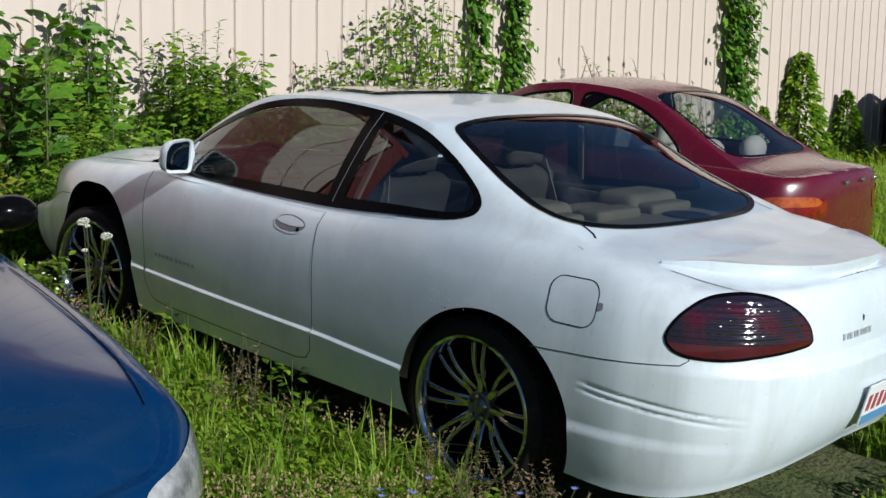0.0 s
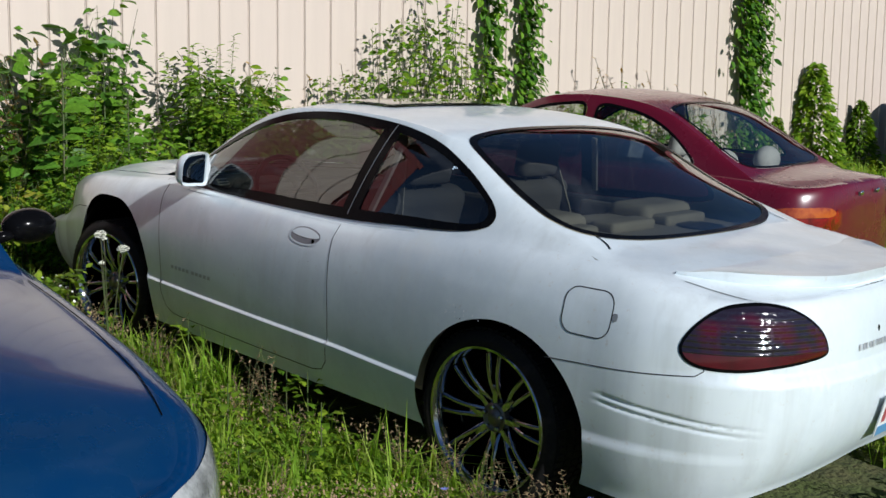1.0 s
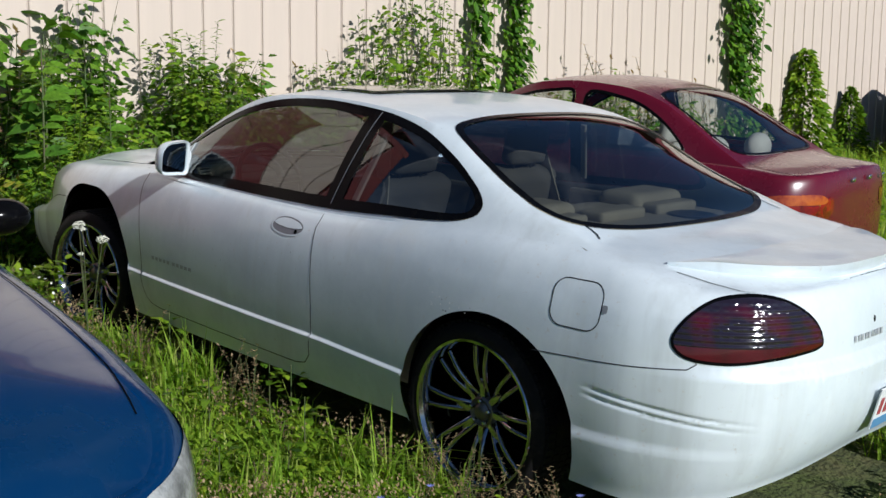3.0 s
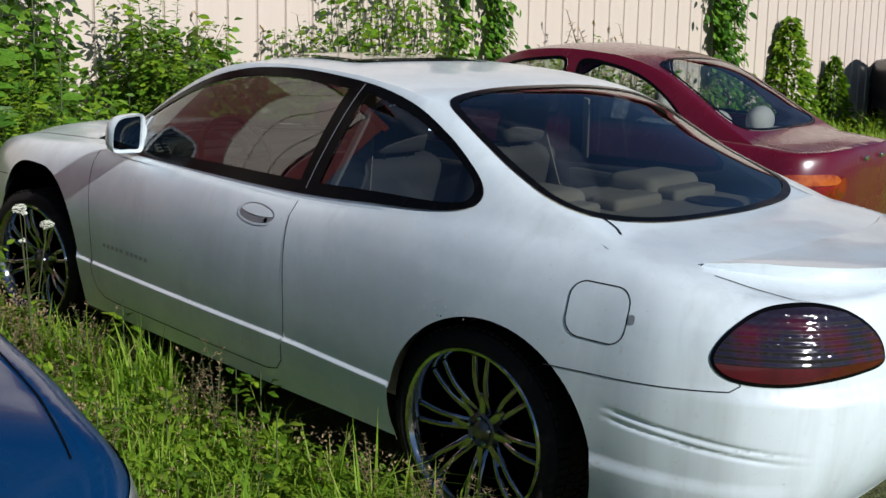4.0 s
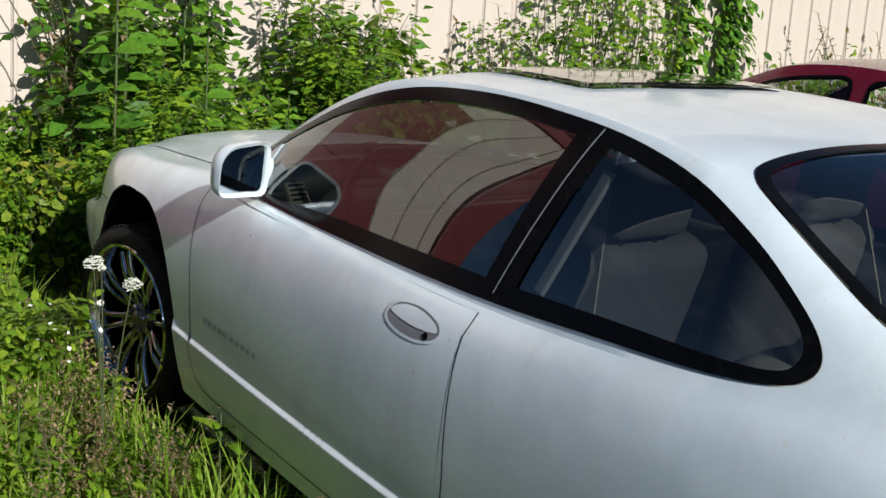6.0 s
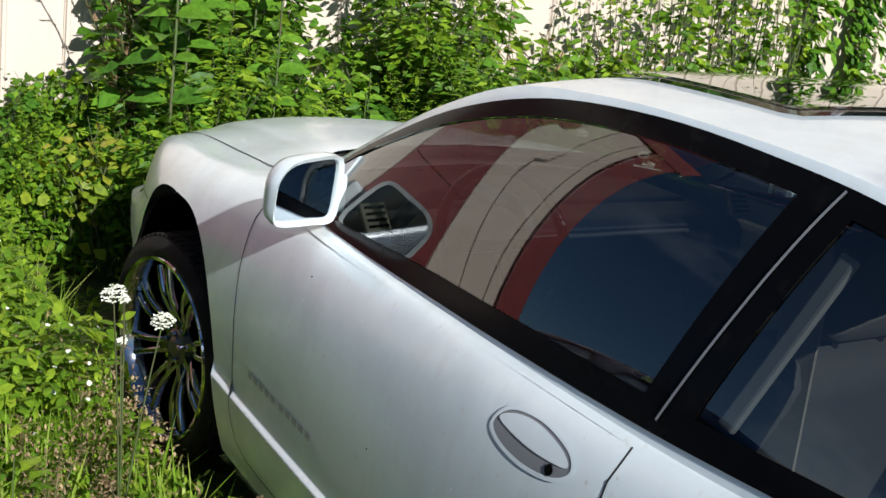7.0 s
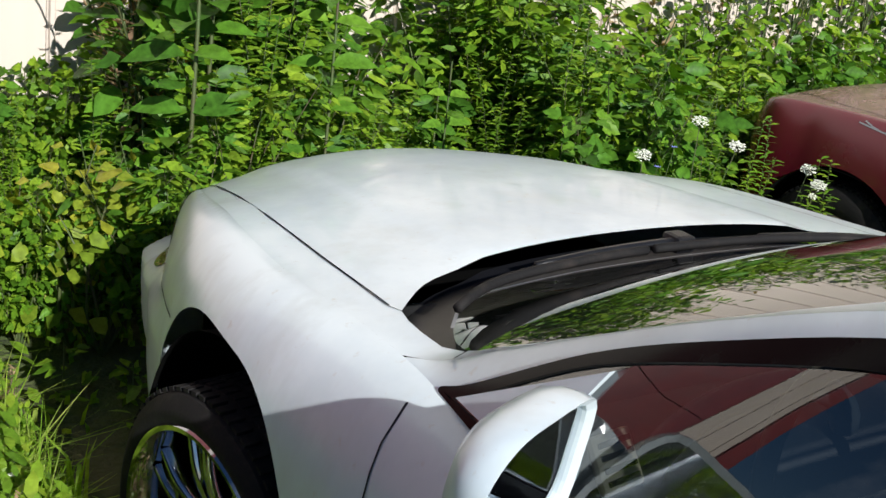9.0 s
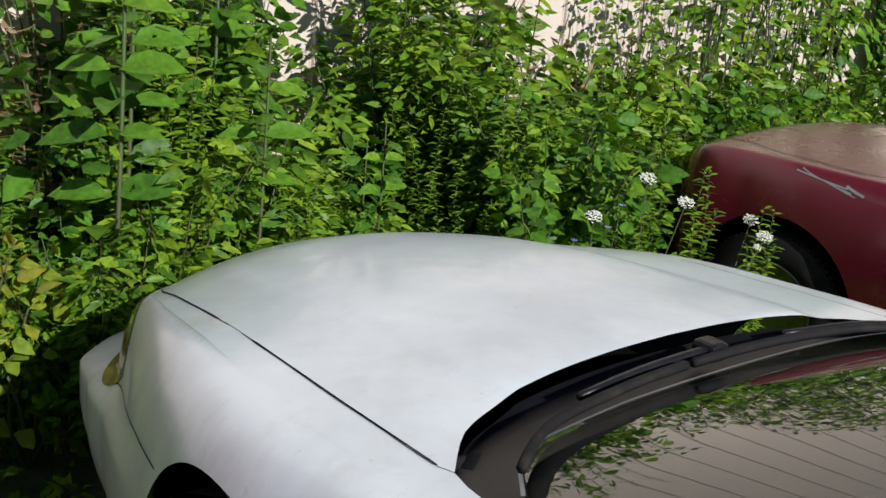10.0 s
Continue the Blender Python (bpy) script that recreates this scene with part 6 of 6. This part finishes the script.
for x in (2.75, 3.35, 3.7, 4.4, 4.7, 5.3):
    stand(SHRUBS[4], x, 3.78, scale=rng.uniform(0.75, 1.05), group="weeds along the wall")
COLUMN = shrub(2.05, 0.20, DEEPLEAF, 0.078, 430, 0.6, "sapling", "tall narrow dark green sapling by the wall")
for x, y, s in ((0.60, 3.85, 1.0), (0.52, 3.7, 0.85)):
    stand(COLUMN, x, y, scale=s, group="saplings by the wall")
for x, y, s in ((-0.12, 3.75, 3.4), (-0.2, 3.6, 3.1), (2.2, 3.9, 2.6), (2.45, 3.9, 2.9), (3.1, 3.9, 2.9)):
    stand(DRIES[2], x, y, scale=s, group="dry weeds by the wall")
V1, V2 = creeper(3.0, 0.22), creeper(3.2, 0.34)
for v, x, s in ((V1, 5.0, 1.0), (V2, 5.6, 0.82), (V2, 10.2, 1.12), (V1, 10.6, 0.95)):
    q = stand(v, x, 4.0, 0, s, group="vines on the wall")
CONE = cone_shrub(1.5, 0.42, "conical_shrub", "small pointed green shrub against the wall")
for x, y, s in ((12.1, 3.85, 1.12), (13.7, 3.85, 0.75), (11.0, 3.85, 0.6)):
    stand(CONE, x, y, scale=s, group="small shrubs by the wall")
for x, s in ((6.3, 0.85), (7.0, 0.95), (7.6, 0.8), (8.3, 0.95), (9.0, 0.85)):
    stand(SHRUBS[rng.integers(5)], x, 3.7, scale=s, group="weeds along the wall")
for i in range(14):
    x = rng.uniform(5.9, 9.6)
    stand(DRIES[2], x, rng.uniform(3.7, 3.95), scale=rng.uniform(1.8, 3.2), group="dry weeds by the wall")

for x, y, s in ((1.55, 2.75, 0.62), (1.75, 2.9, 0.6), (1.9, 3.0, 0.7), (1.5, 2.95, 0.75), (1.2, 2.8, 0.62), (1.0, 2.75, 0.6), (2.1, 3.25, 0.7), (2.5, 3.3, 0.72), (2.9, 3.3, 0.7), (3.3, 3.35, 0.75)):
    stand(SHRUBS[rng.integers(5)], x, y, scale=s, group="weeds along the wall")
for x, y, s in ((1.78, 2.45, 0.62), (1.88, 2.25, 0.55), (1.66, 2.6, 0.66)):
    stand(RODS[0], x, y, scale=s, group="weeds along the wall")

# single flowers and weeds beside the coupe
for x, y, h, heads in ((-1.13, 0.84, 0.66, [(-0.06, -0.05, 0.05, 1), (0.07, -0.03, -0.03, 1), (0.0, 0.06, -0.11, 0), (-0.02, -0.01, 0.02, 0)]), (1.38, 2.40, 0.84, [(0.0, 0.0, 0.02, 1), (0.10, -0.1, -0.05, 1)]), (1.72, 2.30, 0.66, [(0.12, -0.1, 0.0, 1), (0.2, 0.02, 0.03, 1), (0.16, -0.05, -0.06, 0)]),
                       (1.15, 2.42, 0.74, [(0.0, 0.0, 0.0, 1)]), (-1.6, 1.4, 0.52, [(0, 0, 0.0, 1), (0.1, 0.05, -0.08, 0)])):
    f = lace_flower(h, heads)
    f.location = (x, y, ground_z(x, y))
for v in (V1, V2, CONE, COLUMN, YELLOW, *RODS, *SHRUBS, *SPARSE, *MILK):
    for o in (*v.children, v):
        bpy.data.objects.remove(o)

count = 0
while count < 220:
    x, y = rng.uniform(-4.6, 0.9), rng.uniform(-3.4, 2.7)
    near = abs(x + 0.98) < 0.35 or rng.uniform() < 0.5
    if near and not (abs(x) < 0.93 and -2.62 < y < 2.55) and not (-3.9 < x < -2.02 and -1.85 < y < 2.4):
        low = 0.75 if y > -2.2 else 0.9
        stand(DRIES[rng.integers(3)], x, y, turn=rng.uniform(0, 360), scale=low * rng.uniform(0.6, 1.1), group="dry weeds in the grass")
        count += 1
for x, y, k in ((-0.99, -1.75, 0.65), (-1.05, -1.62, 0.6), (-0.98, -1.50, 0.5), (-1.06, -1.42, 0.65), (-0.98, -1.33, 0.55), (-1.03, -1.18, 0.65), (-1.0, -1.9, 0.65), (-1.12, -1.72, 0.6)):
    stand(DRIES[2], x, y, turn=rng.uniform(0, 360), scale=k, group="dry weeds in the grass")
    stand(HERBS[1], x - 0.06, y + 0.05, turn=rng.uniform(0, 360), scale=k, group="low weeds in the grass")
count = 0
while count < 290:
    x, y = rng.uniform(-4.6, 1.6), rng.uniform(-3.4, 2.75)
    if not (abs(x) < 0.93 and -2.62 < y < 2.55) and not (-3.9 < x < -2.02 and -1.85 < y < 2.4):
        stand(HERBS[rng.integers(3)], x, y, turn=rng.uniform(0, 360), scale=rng.uniform(0.7, 1.3), group="low weeds in the grass")
        count += 1
for v in (*DRIES, *HERBS):
    for o in (*v.children, v):
        bpy.data.objects.remove(o)

# grass
def sow(n, x0, x1, y0, y1, low, high, width=0.005):
    """Blades over a stretch of the lot, in tufts, none under the cars."""
    x, y = rng.uniform(x0, x1, n), rng.uniform(y0, y1, n)
    c = 0.5 * np.sin(x * 3.1 + 1.3 * np.sin(y * 2.3)) + 0.5 * np.sin(y * 3.7 + 1.7 * np.sin(x * 1.9 + 2))
    under = ((np.abs(x) < 0.86) & (y > -2.5) & (y < 2.45)) | ((x > -3.8) & (x < -2.02) & (y > -1.75) & (y < 2.4)) | ((x > 2.1) & (x < 3.7) & (y > -1.05) & (y < 2.9))
    ok = ~under & ((c > -0.45) | (rng.uniform(0, 1, n) < 0.4))
    x, y, c = x[ok], y[ok], c[ok]
    n = len(x)
    h = rng.uniform(low, high, n) * (1 + 0.35 * c)
    a = rng.uniform(0, math.tau, n)
    lean = np.stack([np.cos(a), np.sin(a), np.zeros(n)], 1) * rng.uniform(0.2, 1.2, n)[:, None]
    side = np.stack([-np.sin(a), np.cos(a), np.zeros(n)], 1) * (width * rng.uniform(0.35, 0.75, n))[:, None]
    bend = rng.uniform(0, 1, n)
    up = np.array((0, 0, 1.0))
    N = SLOPE.to_3x3() @ Vector((0, 0, 1))
    b = np.stack([x, y, -(N.x * x + N.y * y) / N.z - 0.03], 1)
    p1 = b + up * (h * 0.5)[:, None] + lean * (h * 0.15)[:, None]
    p2 = b + up * (h * (0.92 - 0.45 * bend))[:, None] + lean * (h * (0.30 + 0.5 * bend))[:, None]
    return np.stack([b - side, b + side, p1 - side * 0.85, p1 + side * 0.85, p2], 1).reshape(-1, 3)


def tufts(n, k, x0, x1, y0, y1, low, high):
    """Clumps of long arching blades."""
    out = []
    for i in range(n):
        x, y = rng.uniform(x0, x1), rng.uniform(y0, y1)
        if (abs(x) < 0.86 and -2.5 < y < 2.45) or (-3.8 < x < -2.02 and -1.75 < y < 2.4):
            continue
        out.append(sow(k, x - 0.05, x + 0.05, y - 0.05, y + 0.05, low, high, 0.008))
    return np.vstack(out)


V = np.vstack([sow(20000, -2.2, -0.84, -2.6, 2.7, 0.03, 0.12, 0.0045), sow(2200, -2.1, -0.84, -2.4, 2.6, 0.12, 0.26, 0.006), tufts(46, 26, -1.9, -0.86, -1.6, 2.3, 0.16, 0.36), tufts(16, 30, -1.15, -0.86, 0.1, 1.3, 0.25, 0.46), sow(14000, -6.0, 3.0, -4.2, -2.4, 0.04, 0.16, 0.006), sow(12000, -1.0, 3.2, -3.6, -2.4, 0.04, 0.17, 0.006),
               sow(9000, -5.0, -2.0, 0.5, 3.2, 0.10, 0.28, 0.007), sow(14000, -2.7, -0.98, 1.2, 3.3, 0.08, 0.38, 0.006), sow(5000, -2.2, -1.05, 2.6, 3.9, 0.12, 0.42, 0.007), tufts(40, 26, -2.4, -1.05, 0.8, 2.9, 0.16, 0.34), sow(12000, 0.84, 2.2, -2.6, 2.9, 0.10, 0.32, 0.006), sow(26000, 3.5, 20.0, -4.0, 4.0, 0.12, 0.35, 0.014), sow(24000, -7.0, 18.0, -11.0, -3.0, 0.06, 0.2, 0.02),
               sow(3000, -5.0, -3.9, -4.0, 4.0, 0.08, 0.25, 0.012), sow(80000, -11.0, 9.0, -10.0, 3.9, 0.05, 0.15, 0.02)])
k = 5 * np.arange(len(V) // 5)
Fc = np.stack([k, k + 1, k + 3, k + 2], 1).tolist() + np.stack([k + 2, k + 3, k + 4], 1).tolist()
tagged(solid("grass", V, Fc, GRASS, smooth=False), "uneven uncut green grass with drier patches", "grass", kind="stuff")


# low broad-leaved weeds, clover and seed heads between the blades
def carpet(n, x0, x1, y0, y1, low, high, size, wide, patch, share, steep=0.5):
    """Small leaves held over the ground in drifts."""
    x, y = rng.uniform(x0, x1, n), rng.uniform(y0, y1, n)
    c = 0.5 * np.sin(x * 4.3 + patch + 1.6 * np.sin(y * 3.1 + patch)) + 0.5 * np.sin(y * 4.9 + 2 * patch + 1.5 * np.sin(x * 3.7))
    under = ((np.abs(x) < 0.88) & (y > -2.5) & (y < 2.45)) | ((x > -3.8) & (x < -2.02) & (y > -1.75) & (y < 2.4)) | ((x > 2.1) & (x < 3.7) & (y > -1.05) & (y < 2.9))
    ok = ~under & (c > share + rng.normal(0, 0.15, n))
    x, y, c = x[ok], y[ok], c[ok]
    n = len(x)
    N = SLOPE.to_3x3() @ Vector((0, 0, 1))
    h = rng.uniform(low, high, n) * (1 + 0.4 * c)
    b = np.stack([x, y, -(N.x * x + N.y * y) / N.z - 0.02 + h], 1)
    a, e = rng.uniform(0, math.tau, n), rng.uniform(-0.2, steep, n)
    e = e + 0.45 * np.sin(a)
    way = np.stack([np.cos(a) * np.cos(e), np.sin(a) * np.cos(e), np.sin(e)], 1)
    side = np.stack([-np.sin(a), np.cos(a), rng.normal(0, 0.25, n)], 1)
    L = (size * rng.uniform(0.6, 1.4, n))[:, None]
    up = np.cross(way, side)
    q1, q2 = b + way * L * 0.3, b + way * L * 0.68
    w = side * L * wide * 0.5
    fold = up * L * wide * 0.12
    return np.stack([b, q1 + w * 0.9 + fold, q1 - w * 0.9 + fold, q2 + w * 0.8 + fold, q2 - w * 0.8 + fold, b + way * L], 1).reshape(-1, 3)


def lay(name, label, V, mat):
    k = 6 * np.arange(len(V) // 6)
    Fc = np.stack([k, k + 2, k + 1], 1).tolist() + np.stack([k + 1, k + 2, k + 4, k + 3], 1).tolist() + np.stack([k + 3, k + 4, k + 5], 1).tolist()
    tagged(solid(name, V, Fc, mat, smooth=False), label, "weeds", kind="stuff")


lay("low_weeds", "low broad-leaved weeds spread through the grass", np.vstack([carpet(26000, -2.3, -0.86, -2.7, 2.8, 0.02, 0.12, 0.027, 0.5, 0.4, -0.25), carpet(14000, -2.3, -0.86, -2.7, 2.8, 0.03, 0.16, 0.036, 0.40, 2.1, 0.0),
                                                                              carpet(10000, -2.2, -1.0, 2.62, 3.95, 0.05, 0.42, 0.045, 0.5, 0.3, -0.6), carpet(24000, -2.9, -0.99, 1.3, 3.6, 0.04, 0.36, 0.046, 0.5, 0.7, -0.75), carpet(12000, -5.0, -1.25, 1.6, 3.4, 0.03, 0.22, 0.05, 0.5, 1.2, -0.3), carpet(12000, 0.86, 2.2, -2.6, 3.2, 0.03, 0.25, 0.055, 0.45, 3.0, -0.3),
                                                                              carpet(9000, -1.0, 3.2, -3.6, -2.45, 0.02, 0.10, 0.035, 0.5, 2.9, -0.3), carpet(9000, -6.0, 3.0, -4.2, -2.3, 0.02, 0.10, 0.035, 0.5, 0.9, 0.0), carpet(7000, 3.6, 18.0, -2.0, 3.9, 0.05, 0.3, 0.09, 0.4, 0.2, -0.1), carpet(60000, -11.0, 9.0, -10.0, 3.9, 0.02, 0.08, 0.055, 0.5, 1.7, -0.5)]), GROUNDLEAF)
lay("seed_heads", "reddish brown seed heads among the grass", np.vstack([carpet(52000, -2.3, -0.86, -2.7, 2.6, 0.05, 0.18, 0.013, 0.55, 3.6, 0.16, 1.2), carpet(9000, -4.0, 1.6, -4.0, -2.4, 0.05, 0.16, 0.011, 0.55, 1.1, 0.3, 1.2)]), DRY)


lay("small_flowers", "tiny white flowers scattered over the weeds", carpet(200, -1.6, -0.98, 1.2, 2.7, 0.14, 0.40, 0.014, 0.9, 0.5, -0.2, 1.0), PETAL)


def chicory(h):
    """A wiry branching weed with small blue flowers."""
    p = tagged(new("wildflower"), "wiry chicory stem with small blue flowers", "flower")
    st, fl = Leaves(), Leaves()
    for q in range(5):
        a = q * 1.3
        pts = [np.array((0, 0, 0.0)), polar(a) * 0.03 + (0, 0, h * 0.4), polar(a + 0.5) * 0.09 + (0, 0, h * (0.65 + 0.08 * q))]
        st.stem(pts, 0.0026, 0.0014, 4)
        for k in range(9):
            fl.leaf(pts[-1], polar(k * 0.698, 0.35), np.array((0, 0, 1.0)), 0.017, 0.007, 0.0)
    for nm, g, mat in (("stem", st, STEM), ("flower_head", fl, BLUEPETAL)):
        o = tagged(new(nm, g.mesh(nm, mat)), kind="stuff")
        o.parent = p
    return p


for x, y, h in ((-1.02, -1.95, 0.24), (-1.12, -1.8, 0.20), (1.25, 2.5, 0.78), (-1.3, -1.55, 0.22)):
    f = chicory(h)
    f.location = (x, y, ground_z(x, y))
